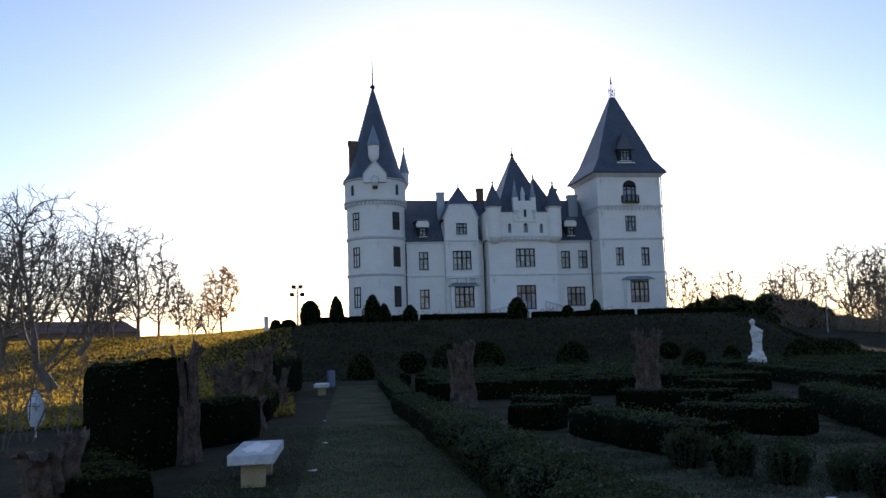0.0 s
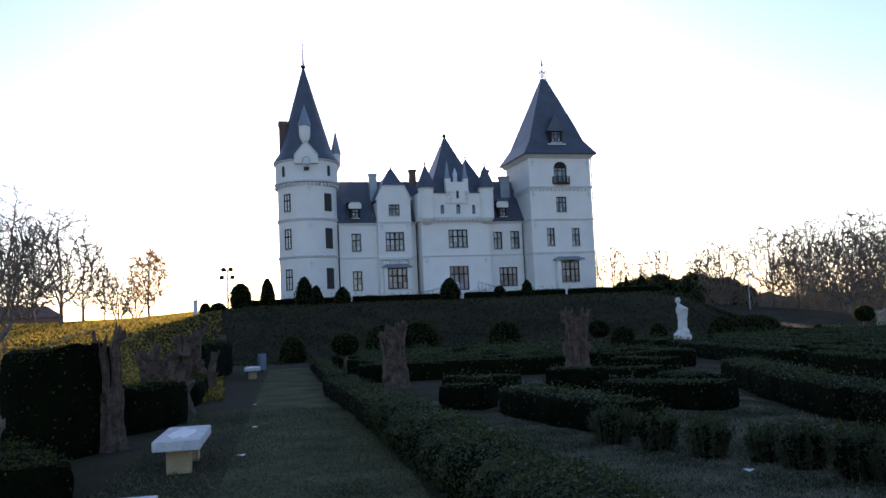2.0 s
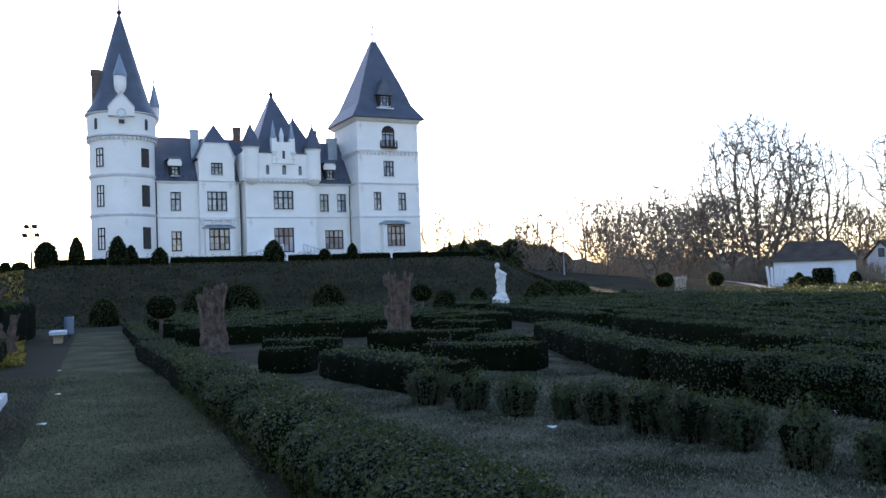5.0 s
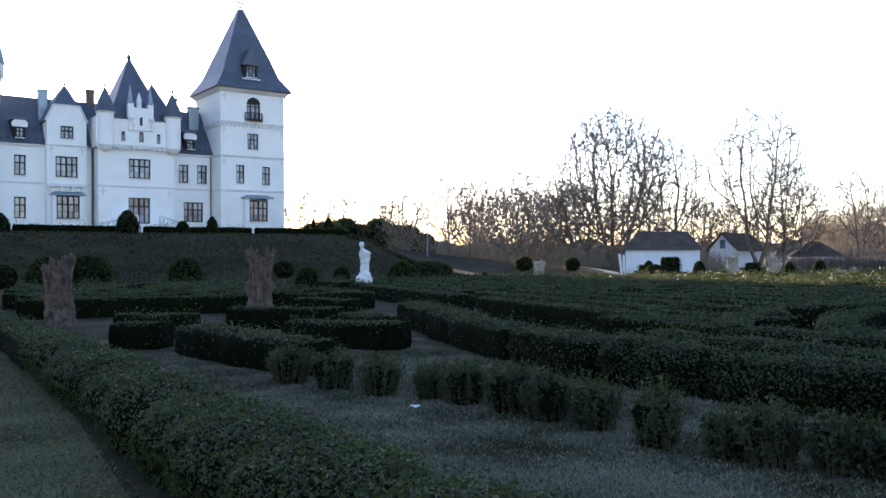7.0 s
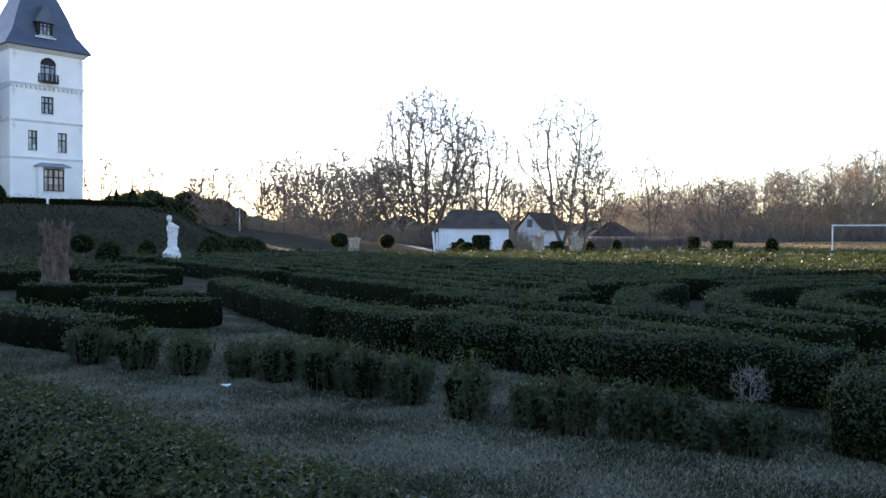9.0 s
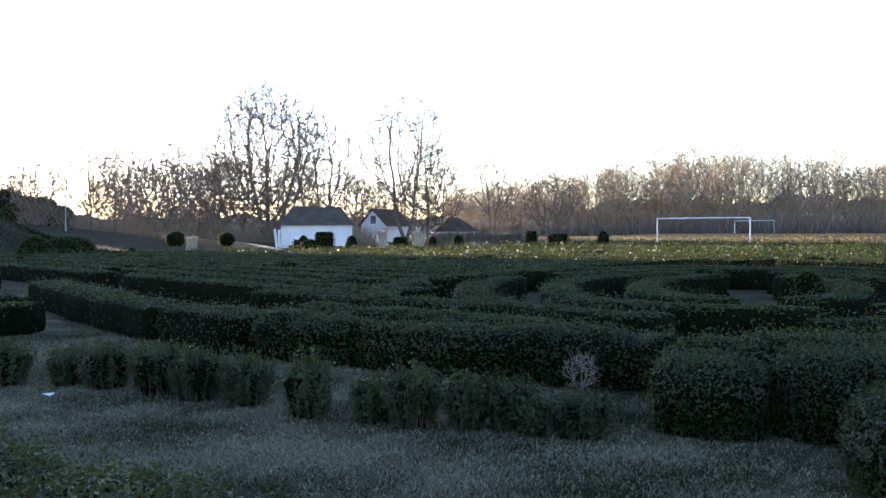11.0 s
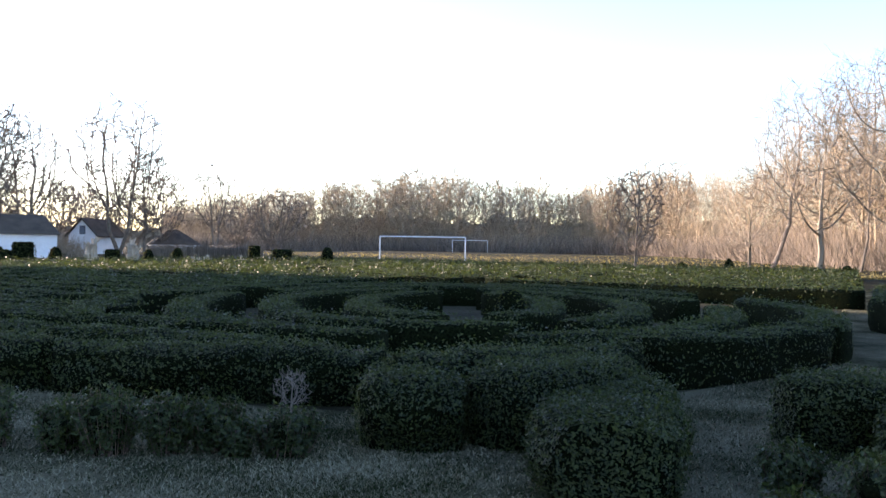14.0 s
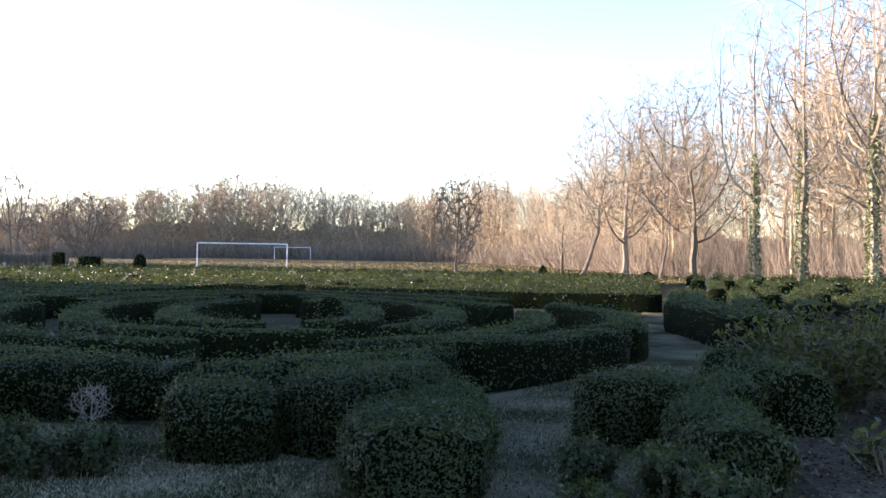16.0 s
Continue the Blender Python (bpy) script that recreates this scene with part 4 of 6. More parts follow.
def clump(x, y, r, h, seed, label="scruffy low box shrub standing in frosty grass"):
    """A free box shrub: upright sprigs that splay from a narrow foot, leafy above and bare below."""
    rg = np.random.default_rng(seed)
    bm = bmesh.new()
    lathe(bm, [(r * 0.5, -0.03), (r * 0.6, h * 0.3), (r * 0.8, h * 0.66), (r * 0.7, h * 0.78), (r * 0.25, h * 0.84)], 12, 0, 0, 0.25, seed)
    ob = part("shrub", bm, shade_core, smooth_shade=True)
    ob.matrix_basis = pose(x, y, land(x, y))
    tagged(ob, label, "shrub", "shrubs of the maze")
    k = 120
    a, q = rg.random(k) * 2 * np.pi, np.sqrt(rg.random(k))
    p0 = np.column_stack([np.cos(a) * r * 0.66 * q, np.sin(a) * r * 0.66 * q, np.full(k, -0.02)])
    notch = 1 + 0.16 * np.sin(a * 2 + seed) + 0.1 * np.sin(a * 5 + seed * 1.3)
    p1 = np.column_stack([np.cos(a) * r * q * notch, np.sin(a) * r * q * notch, h * rg.uniform(0.74, 1.12, k) * (1 - 0.16 * q * q) * (1 + 0.12 * np.sin(a * 3 + seed))])
    p1[:, :2] += rg.normal(0, 0.03, (k, 2))
    v, f = tube_arrays(p0, p1, np.full(k, 0.005), np.full(k, 0.002), 3)
    place_mesh("stem_tuft", v, f, old_wood, ob, "bare brown stems")["kind"] = "stuff"
    m = 36
    i = np.repeat(np.arange(k), m)
    t = 0.18 + 0.86 * rg.random(k * m) ** 0.8
    c = p0[i] + (p1 - p0)[i] * t[:, None] + rg.normal(0, 0.022, (k * m, 3))
    c[:, 2] = np.maximum(c[:, 2], 0.02)
    nn = np.column_stack([np.cos(a)[i], np.sin(a)[i], np.full(k * m, 0.8)])
    v, f = leaf_arrays(c, nn, 0.022, rg, 0.7)
    place_mesh("foliage", v, f, box_leaf, ob)
    return ob


for k, (x, y, r, h) in enumerate([(3.15, 11.8, 0.45, 0.5), (3.55, 11.1, 0.45, 0.5), (3.9, 10.3, 0.42, 0.47), (4.35, 9.75, 0.3, 0.42), (4.55, 9.2, 0.42, 0.5), (4.75, 8.5, 0.42, 0.52),
                                  (4.85, 7.85, 0.42, 0.5), (5.0, 7.25, 0.38, 0.48), (5.05, 6.35, 0.36, 0.52), (5.3, 5.75, 0.3, 0.38), (5.4, 5.35, 0.36, 0.52), (5.65, 4.95, 0.28, 0.46),
                                  (5.85, 4.65, 0.28, 0.42), (6.0, 4.05, 0.33, 0.38), (5.75, 4.35, 0.16, 0.3), (6.3, -0.25, 0.42, 0.42), (5.9, -0.55, 0.38, 0.36), (5.6, 0.25, 0.3, 0.3), (6.7, 0.35, 0.3, 0.34)]):
    clump(x, y, r * 0.68, h * 0.97, 500 + k)

# ---- bare trees ----


def tree_arrays(seed, h, r, env=(0.32, 0.42, 0.58), clear=0.2, n=500, thin=0.012, lean=(0, 0), stems=1, up=0.12, twigs=3, shell=0.6, keep=0.7):
    """A bare tree that grows into the room of its crown (half width, half height, middle; shares of h): each twig tip seeks the nearest free room."""
    rg = np.random.default_rng(seed)
    half, mid = np.array([env[0] * h, env[0] * h, env[1] * h]), np.array([lean[0] * h * 0.5, lean[1] * h * 0.5, env[2] * h])
    u = rg.normal(0, 1, (n, 3))
    u /= np.linalg.norm(u, axis=1, keepdims=True)
    bulge = 1 + 0.14 * np.sin(3 * np.arctan2(u[:, 1], u[:, 0]) + seed) * np.sin(4 * u[:, 2] + seed)
    goal_pts = mid + half * u * (rg.random(n) ** (1 / 3) * shell + (1 - shell) * rg.random(n) ** 0.25)[:, None] * bulge[:, None]
    goal_pts = goal_pts[goal_pts[:, 2] > clear * h * 0.7]
    step = h * 0.026
    pos, par = [], []
    for k in range(stems):
        a = 2 * np.pi * k / stems + seed
        m = max(2, int(clear * h / step))
        for j in range(m + 1):
            t = j / m
            wob = 0.012 * h * math.sin(3 * t + seed + k)
            pos.append((lean[0] * h * 0.5 * t + math.cos(a) * 0.07 * h * t * (stems > 1) + wob * t, lean[1] * h * 0.5 * t + math.sin(a) * 0.07 * h * t * (stems > 1), clear * h * t - 0.1))
            par.append(len(pos) - 2 if j else -1)
    pos = np.array(pos)
    way = np.tile(np.array([[0, 0, 1.0]]), (len(pos), 1))
    live = np.ones(len(goal_pts), bool)
    dist, near_i = np.full(len(goal_pts), 1e9), np.zeros(len(goal_pts), int)
    fresh = 0
    for _ in range(90):
        D = np.linalg.norm(goal_pts[:, None] - pos[None, fresh:], axis=2)
        j = D.argmin(1)
        dd = D[np.arange(len(j)), j]
        better = dd < dist
        dist[better], near_i[better] = dd[better], j[better] + fresh
        live &= dist > step * 1.25
        if not live.any():
            break
        # a node that has branched before turns to its nearest goal alone, and stops after a dozen branches
        grown = np.bincount(np.array([q for q in par if q >= 0]), minlength=len(pos))
        live &= grown[near_i] < 12
        if not live.any():
            break
        idx = np.unique(near_i[live])
        pull = np.zeros((len(pos), 3))
        away = goal_pts[live] - pos[near_i[live]]
        wish = np.where((grown[near_i[live]] == 0) | (dist[live] > step * 6), 1.0, 0.02) + 0.0
        best = np.full(len(pos), 1e9)
        np.minimum.at(best, near_i[live], dist[live])
        wish = np.where(dist[live] <= best[near_i[live]] + 1e-9, 3.0, wish)
        np.add.at(pull, near_i[live], away / np.linalg.norm(away, axis=1, keepdims=True) * wish[:, None])
        g = pull[idx]
        g = g / np.maximum(np.linalg.norm(g, axis=1, keepdims=True), 1e-6) + rg.normal(0, 0.09, g.shape) + np.array([0, 0, up]) + keep * np.where(grown[idx] == 0, 1.0, 0.25)[:, None] * way[idx]
        g /= np.linalg.norm(g, axis=1, keepdims=True)
        fresh = len(pos)
        way = np.concatenate([way, g])
        pos = np.concatenate([pos, pos[idx] + g * step])
        par += idx.tolist()
        if len(pos) > 5 * n + 200:
            break
    par = np.array(par)
    kids = np.zeros(len(pos))
    raw = np.zeros(len(pos))
    for i in range(len(pos) - 1, -1, -1):
        raw[i] = max(raw[i], 1.0)
        if par[i] >= 0:
            raw[par[i]] += raw[i]
            kids[par[i]] += 1
    rad = raw ** 0.52
    rad = thin + (r - thin) * (rad - 1) / (rad.max() - 1)
    i = np.nonzero(par >= 0)[0]
    flare = lambda z, q: q * (1 + 0.5 * np.exp(-np.maximum(z, 0) / (0.04 * h)))
    ra, rb = np.minimum(rad[par[i]], rad[i] * 1.35), rad[i]
    out = [(pos[par[i]], pos[i], flare(pos[par[i]][:, 2], ra), flare(pos[i][:, 2], rb))]
    tip = np.nonzero((rad < thin * 2.6) & (par >= 0))[0]
    tip = np.repeat(tip, np.where(kids[tip] == 0, twigs, 1))
    d = pos[tip] - pos[par[tip]]
    d /= np.linalg.norm(d, axis=1, keepdims=True)
    d = d + rg.normal(0, 0.5, d.shape) + np.array([0, 0, 0.15])
    d /= np.linalg.norm(d, axis=1, keepdims=True)
    e = pos[tip] + d * (h * rg.uniform(0.02, 0.065, len(tip)))[:, None]
    out.append((pos[tip], e, np.full(len(tip), thin * 0.9), np.full(len(tip), thin * 0.6)))
    return tuple(np.concatenate([o[j] for o in out]) for j in range(4))


def tree_meshes(seed, h, r, mat, **kw):
    p0, p1, r0, r1 = tree_arrays(seed, h, r, **kw)
    big = r0 > r * 0.45
    out = []
    for nm, sel, k in (("trunk", big, 6), ("twig_crown", ~big, 3)):
        v, f = tube_arrays(p0[sel], p1[sel], r0[sel], r1[sel], k)
        me = bpy.data.meshes.new(nm)
        me.from_pydata(v.tolist(), [], f.tolist())
        me.materials.append(mat)
        out.append((nm, me))
    return out, (p0, p1, r0)


def tree(x, y, meshes, label, rz=0.0, s=1.0, group="", sz=None):
    e = root("tree", label, "tree", x, y, land(x, y), rz, group)
    e.scale = (s, s, sz or s)
    for nm, me in meshes:
        o = new(nm, me)
        o.parent = e
    return e


BARE = "bare leafless deciduous tree with fine twigs"
oak, _ = tree_meshes(11, 14, 0.34, bark, env=(0.46, 0.4, 0.6), clear=0.14, lean=(0.16, 0), n=620, thin=0.023, up=0.02)
ash, _ = tree_meshes(12, 15, 0.24, bark, env=(0.38, 0.44, 0.57), clear=0.14, n=420, thin=0.05, up=0.2)
round_tree, _ = tree_meshes(13, 20, 0.34, bark, env=(0.44, 0.45, 0.56), clear=0.1, n=1500, thin=0.047, up=0.28, stems=3, shell=0.75, twigs=5)
sparse, _ = tree_meshes(14, 20, 0.26, bark, env=(0.34, 0.4, 0.61), clear=0.16, n=520, thin=0.046, up=0.3, stems=2)
young, _ = tree_meshes(15, 9, 0.13, bark, env=(0.3, 0.43, 0.57), clear=0.2, n=260, thin=0.042, up=0.2)
bushy, _ = tree_meshes(16, 10, 0.17, bark, env=(0.5, 0.46, 0.54), clear=0.08, n=480, thin=0.046, stems=3, up=0.1)

# height of mesh: 14, 15, 20, 20, 9, 10 before scaling
for az, r, ms, hh, h0, rz, label in [
        (-27.9, 52, oak, 9.5, 14, 30, BARE), (-24.1, 48, oak, 9.6, 14, 200, "leaning bare oak with dark crooked limbs"), (-20.9, 95, young, 9.5, 9, 10, BARE), (-22.3, 100, young, 9, 9, 70, BARE),
        (-19.4, 84, ash, 9.8, 15, 120, BARE), (-17.0, 110, young, 6.5, 9, 200, BARE), (-25.5, 90, ash, 10, 15, 250, BARE), (-29.5, 80, oak, 12, 14, 90, BARE), (-32, 60, oak, 10.5, 14, 0, BARE), (-22.8, 70, oak, 9.0, 14, 20, BARE), (-18.2, 98, ash, 8.0, 15, 300, BARE), (-26.8, 110, bushy, 10, 10, 0, BARE), (-16.2, 104, bushy, 5.2, 10, 90, BARE), (-15.2, 120, bushy, 5, 10, 30, BARE), (-21.5, 120, bushy, 8, 10, 200, BARE),
        (22.0, 98, bushy, 6.6, 10, 0, BARE), (25.0, 104, ash, 8.8, 15, 60, BARE), (27.2, 125, ash, 12, 15, 160, BARE), (29.2, 92, bushy, 8.2, 10, 210, "bushy bare tree with ochre twigs"), (30.2, 120, ash, 12.4, 15, 20, BARE),
        (32.3, 115, ash, 11, 15, 310, BARE), (35.8, 105, round_tree, 17.2, 20, 40, "large bare tree with a broad rounded crown"), (39.2, 104, sparse, 14.4, 20, 180, BARE), (33.8, 130, bushy, 12, 10, 75, BARE),
        (37.6, 135, ash, 12, 15, 140, BARE), (41.9, 150, bushy, 10.5, 10, 20, BARE), (44.5, 118, sparse, 18.8, 20, 20, "tall bare tree with open forked limbs"), (46.0, 120, ash, 13, 15, 80, BARE), (47.0, 128, ash, 11, 15, 190, BARE),
        (43.2, 140, bushy, 9.5, 10, 260, BARE), (50.2, 120, sparse, 11.4, 20, 110, BARE), (51.6, 170, bushy, 9, 10, 10, BARE), (54.0, 165, bushy, 11.6, 10, 300, BARE), (15.3, 140, young, 10, 9, 0, BARE), (16.6, 150, ash, 9, 15, 0, BARE),
        (18.0, 150, young, 11, 9, 40, BARE), (77.42, 62, young, 7.0, 9, 0, "slender young bare tree"), (28.0, 140, bushy, 11, 10, 0, BARE), (21.0, 118, bushy, 6.5, 10, 40, BARE), (26.4, 108, ash, 8.5, 15, 10, BARE), (31.2, 106, bushy, 8.5, 10, 60, BARE), (36.9, 118, bushy, 9, 10, 20, BARE), (40.6, 126, bushy, 9.5, 10, 210, BARE), (45.2, 130, bushy, 8.5, 10, 330, BARE), (33.3, 103, ash, 9.5, 15, 70, BARE), (31.3, 145, bushy, 12, 10, 120, BARE), (26.2, 145, bushy, 10, 10, 190, BARE)]:
    x, y = at(az, r)
    tree(x, y, ms, label, rz, hh / h0, "bare trees", hh / h0 * 1.08)
# the orange-leaved tree
x, y = at(-14.4, 88)
om_ = tree(x, y, young, "small tree with pale orange withered leaves", 40, 0.74)
ar = tree_arrays(15, 9, 0.13, env=(0.3, 0.43, 0.57), clear=0.2, n=260, thin=0.014, up=0.2)
tips = ar[1][ar[2] < 0.02]
tips = tips[rng.choice(len(tips), 2600)] + rng.normal(0, 0.12, (2600, 3))
v, f = leaf_arrays(tips, rng.normal(0, 1, tips.shape), 0.13, rng)
place_mesh("leaves", v, f, orange_leaf, om_, "pale orange withered leaves")

# woods: pale brown trees in depth
wood_kinds = [tree_meshes(30 + k, 16, 0.12, bark_brown, env=(0.19 + 0.035 * k, 0.42, 0.58), clear=0.1 + 0.05 * k, n=230, thin=0.06, up=0.35, twigs=2)[0] for k in range(4)]
wood_fine = [tree_meshes(36 + k, 16, 0.13, bark_brown, env=(0.24 + 0.05 * k, 0.42, 0.58), clear=0.14, n=330, thin=0.014, up=0.3, twigs=2)[0] for k in range(3)]
rw = random.Random(3)
edge = [(47, 218, 11.5), (52, 205, 15.5), (57, 200, 17), (61.6, 197, 20), (67, 192, 19.5), (74, 182, 16), (78, 168, 17.5), (82, 140, 16), (85, 115, 18), (89, 98, 20), (94, 84, 21), (100, 72, 22), (106, 66, 22), (115, 62, 22)]
for i in range(150):
    k = rw.random() * (len(edge) - 1)
    a, b, t = edge[int(k)], edge[int(k) + 1], k - int(k)
    az, r, hh = (a[j] + (b[j] - a[j]) * t for j in range(3))
    depth = rw.random() * 36
    x, y = at(az + rw.uniform(-0.4, 0.4), r + depth)
    tree(x, y, wood_kinds[rw.randrange(4)] if r > 150 else wood_fine[rw.randrange(3)], "slim bare woodland tree with pale brown twigs", rw.uniform(0, 360), hh / 16 * rw.uniform(0.78, 1.06), "trees of the wood")
# the large trees at the wood's edge
bigoak, _ = tree_meshes(41, 18, 0.27, bark_lit, env=(0.42, 0.42, 0.58), clear=0.16, n=900, thin=0.017, up=0.05)
tallash, _ = tree_meshes(42, 24, 0.22, bark_lit, env=(0.2, 0.36, 0.64), clear=0.3, n=420, thin=0.016, up=0.35)
birch, _ = tree_meshes(43, 16, 0.16, bark_pale, env=(0.2, 0.38, 0.62), clear=0.25, lean=(-0.2, 0), n=300, thin=0.018, up=0.25)
for az, r, ms, h, h0, rz in [(85.6, 88, birch, 17.5, 16, 110), (84.3, 90, bigoak, 9.5, 18, 0), (88.3, 84, bigoak, 17.5, 18, 120), (92.6, 72, bigoak, 17, 18, 250), (96.2, 60, tallash, 19, 24, 30), 
                             (98.9, 56, tallash, 21, 24, 200), (102.8, 52, tallash, 21, 24, 10), (104.5, 54, bigoak, 18, 18, 40), (90.5, 80, birch, 12, 16, 30)]:
    x, y = at(az, r)
    e = tree(x, y, ms, "tall bare tree at the wood's edge", rz, h / h0)
    if ms is tallash and az > 96:
        rg = np.random.default_rng(int(az * 10))
        n = 2200
        zz = rg.random(n) ** 1.2 * 11
        a = rg.random(n) * 2 * np.pi
        c = np.column_stack([np.cos(a) * (0.5 - zz * 0.02) * rg.uniform(0.7, 1.15, n), np.sin(a) * (0.5 - zz * 0.02) * rg.uniform(0.7, 1.15, n), zz])
        v, f = leaf_arrays(c, np.column_stack([np.cos(a), np.sin(a), a * 0]), 0.1, rg)
        place_mesh("ivy", v, f, ivy_leaf, e, "green ivy up the trunk")
# thin undergrowth along the wood's edge
n = 12000
kk = rng.random(n) * (len(edge) - 1)
E = np.array(edge)
i0 = kk.astype(int)
row = E[i0] + (E[np.minimum(i0 + 1, len(edge) - 1)] - E[i0]) * (kk - i0)[:, None]
rr = row[:, 1] - 3 + rng.random(n) * 9
azr = np.radians(row[:, 0])
p0 = np.column_stack([rr * np.sin(azr), rr * np.cos(azr), np.zeros(n)])
p0[:, 2] = [land(a, b) - 0.05 for a, b in p0[:, :2]]
tall = rng.uniform(0.8, 4.2, n) * np.where(row[:, 0] > 83, 1.35, 1.0)
p1 = p0 + np.column_stack([rng.normal(0, 1.2, n), rng.normal(0, 1.2, n), tall])
v, f = tube_arrays(p0, p1, 0.024 * rr / 90, 0.008 * rr / 90, 3)
tagged(place_mesh("undergrowth", v, f, reed_dry), "thicket of dry reddish brown brushwood", "undergrowth", kind="stuff")

# the tangle of fine twigs that fills the wood
n = 45000
kk = rng.random(n) * (len(edge) - 1)
i0 = kk.astype(int)
row = E[i0] + (E[np.minimum(i0 + 1, len(edge) - 1)] - E[i0]) * (kk - i0)[:, None]
rr = row[:, 1] + 2 + rng.random(n) * 34
azr = np.radians(row[:, 0])
crown = 0.86 + 0.16 * np.sin(row[:, 0] * 2.9) * np.sin(row[:, 0] * 1.27 + 1)
p0 = np.column_stack([rr * np.sin(azr), rr * np.cos(azr), 0.5 + row[:, 2] * np.where(row[:, 0] > 83, 0.72, 0.95) * crown * rng.random(n)])
ln = rng.uniform(0.8, 2.6, n)
d = np.column_stack([rng.normal(0, 0.6, n), rng.normal(0, 0.6, n), rng.uniform(0.1, 1.3, n)])
d /= np.linalg.norm(d, axis=1, keepdims=True)
v, f = tube_arrays(p0, p0 + d * ln[:, None], 0.019 * rr / 90, 0.008 * rr / 90, 3)
tagged(place_mesh("woodland_twigs", v, f, bark_brown), "dense tangle of bare brown woodland twigs", "woods", kind="stuff")

# brushwood below the trees beside the castle
n = 12000
azr = np.radians(21 + 21.5 * rng.random(n))
rr = 98 + 50 * rng.random(n)
lump = 0.55 + 0.45 * np.sin(azr * 61) * np.sin(azr * 23 + 1)
p0 = np.column_stack([rr * np.sin(azr), rr * np.cos(azr), np.zeros(n)])
p0[:, 2] = [land(a, b) for a, b in p0[:, :2]]
p0[:, 2] += rng.random(n) ** 1.4 * 4.2 * lump * np.interp(azr, np.radians([21, 25, 39, 43]), [0.3, 1, 1, 0.5])
d = np.column_stack([rng.normal(0, 0.6, n), rng.normal(0, 0.6, n), rng.uniform(0.3, 1.4, n)])
d /= np.linalg.norm(d, axis=1, keepdims=True)
v, f = tube_arrays(p0 - d * 0.3, p0 + d * rng.uniform(0.6, 2.0, n)[:, None], np.full(n, 0.026), np.full(n, 0.012), 3)
tagged(place_mesh("brushwood", v, f, bark_brown), "tangled bare brushwood below the trees", "brushwood", kind="stuff")

# old brushwood fence before the far outbuilding
n = 2600
azr = np.radians(46.2 + 7.0 * rng.random(n))
rr = 104 + rng.normal(0, 0.25, n)
p0 = np.column_stack([rr * np.sin(azr), rr * np.cos(azr), np.zeros(n)])
p0[:, 2] = [land(a, b) - 0.05 for a, b in p0[:, :2]]
p1 = p0 + np.column_stack([rng.normal(0, 0.12, n), rng.normal(0, 0.12, n), rng.uniform(0.7, 1.55, n)])
v, f = tube_arrays(p0, p1, np.full(n, 0.03), np.full(n, 0.015), 3)
tagged(place_mesh("brushwood_fence", v, f, reed_dry), "old brown brushwood fence before the outbuilding", "fence", kind="stuff")

# ---- topiary and shrubs ----


def topiary(x, y, r, h, seed, shape="cone", leaf=None, label="dark clipped yew cone on the terrace edge", group="clipped yews", stem=0.0, uneven=1.0):
    rg = np.random.default_rng(seed)
    prof = {"cone": [(0.75, 0), (1, 0.15), (0.95, 0.4), (0.72, 0.7), (0.4, 0.9), (0.12, 1)], "dome": [(0.9, 0), (1, 0.3), (0.93, 0.6), (0.65, 0.88), (0.2, 1)],
            "ball": [(0.45, 0), (0.85, 0.2), (1, 0.5), (0.85, 0.8), (0.3, 1)], "block": [(0.95, 0), (1, 0.3), (1, 0.9), (0.85, 0.99), (0.3, 1)], "pear": [(0.5, 0), (0.85, 0.2), (1, 0.5), (0.75, 0.85), (0.25, 1)]}[shape]
    bm = bmesh.new()
    lathe(bm, [(r * a * 0.93, stem + h * b) for a, b in prof], 16, 0, 0, 0.06, seed)
    ob = part("topiary", bm, shade_core, smooth_shade=True)
    ob.matrix_basis = pose(x, y, land(x, y) - 0.03)
    tagged(ob, label, "topiary", group)
    n = int(260 * r * h * (6 if math.hypot(x, y) < 60 else 2.2))
    t, a = rg.random(n), rg.random(n) * 2 * np.pi
    rr = np.interp(t, [p[1] for p in prof], [p[0] for p in prof]) * r * (1 + uneven * (0.07 * np.sin(a * 3 + seed) + 0.05 * np.sin(5 * a + 9 * t)))
    c = np.column_stack([rr * np.cos(a), rr * np.sin(a), stem + t * h]) + rg.normal(0, 0.03 * r * uneven, (n, 3))
    v, f = leaf_arrays(c, np.column_stack([np.cos(a), np.sin(a), t]), (0.05 if math.hypot(x, y) < 60 else 0.085) * (r ** 0.5), rg)
    place_mesh("foliage", v, f, leaf or yew_leaf, ob)
    if stem:
        bm = bmesh.new()
        lathe(bm, [(0.14, 0), (0.1, stem * 0.5), (0.09, stem + 0.1)], 8, 0, 0, 0.1, seed)
        part("stem", bm, old_wood, ob)
    return ob


for k, (az, r, w, h, s) in enumerate([(-8.8, 66, 1.62, 1.9, "dome"), (-7.1, 66, 1.2, 2.15, "cone"), (-4.75, 66, 1.45, 2.15, "cone"), (-4.0, 66.5, 1.1, 1.5, "cone"), (-2.3, 66, 1.3, 1.3, "cone"), (4.73, 68, 1.65, 1.75, "cone"), (8.0, 70, 1.0, 1.05, "dome"),
                                      (9.8, 71, 1.05, 1.45, "cone"), (19.25, 80, 1.85, 2.4, "cone"), (20.15, 82, 1.2, 1.9, "cone"), (17.15, 79, 1.15, 1.85, "cone"), (16.2, 78, 0.6, 1.6, "cone"), (-10.2, 68, 1.3, 0.75, "dome"), (-11.0, 68.5, 0.9, 0.9, "dome")]):
    x, y = at(az, r)
    topiary(x, y, w / 2 * 1.02, h, 700 + k, s)
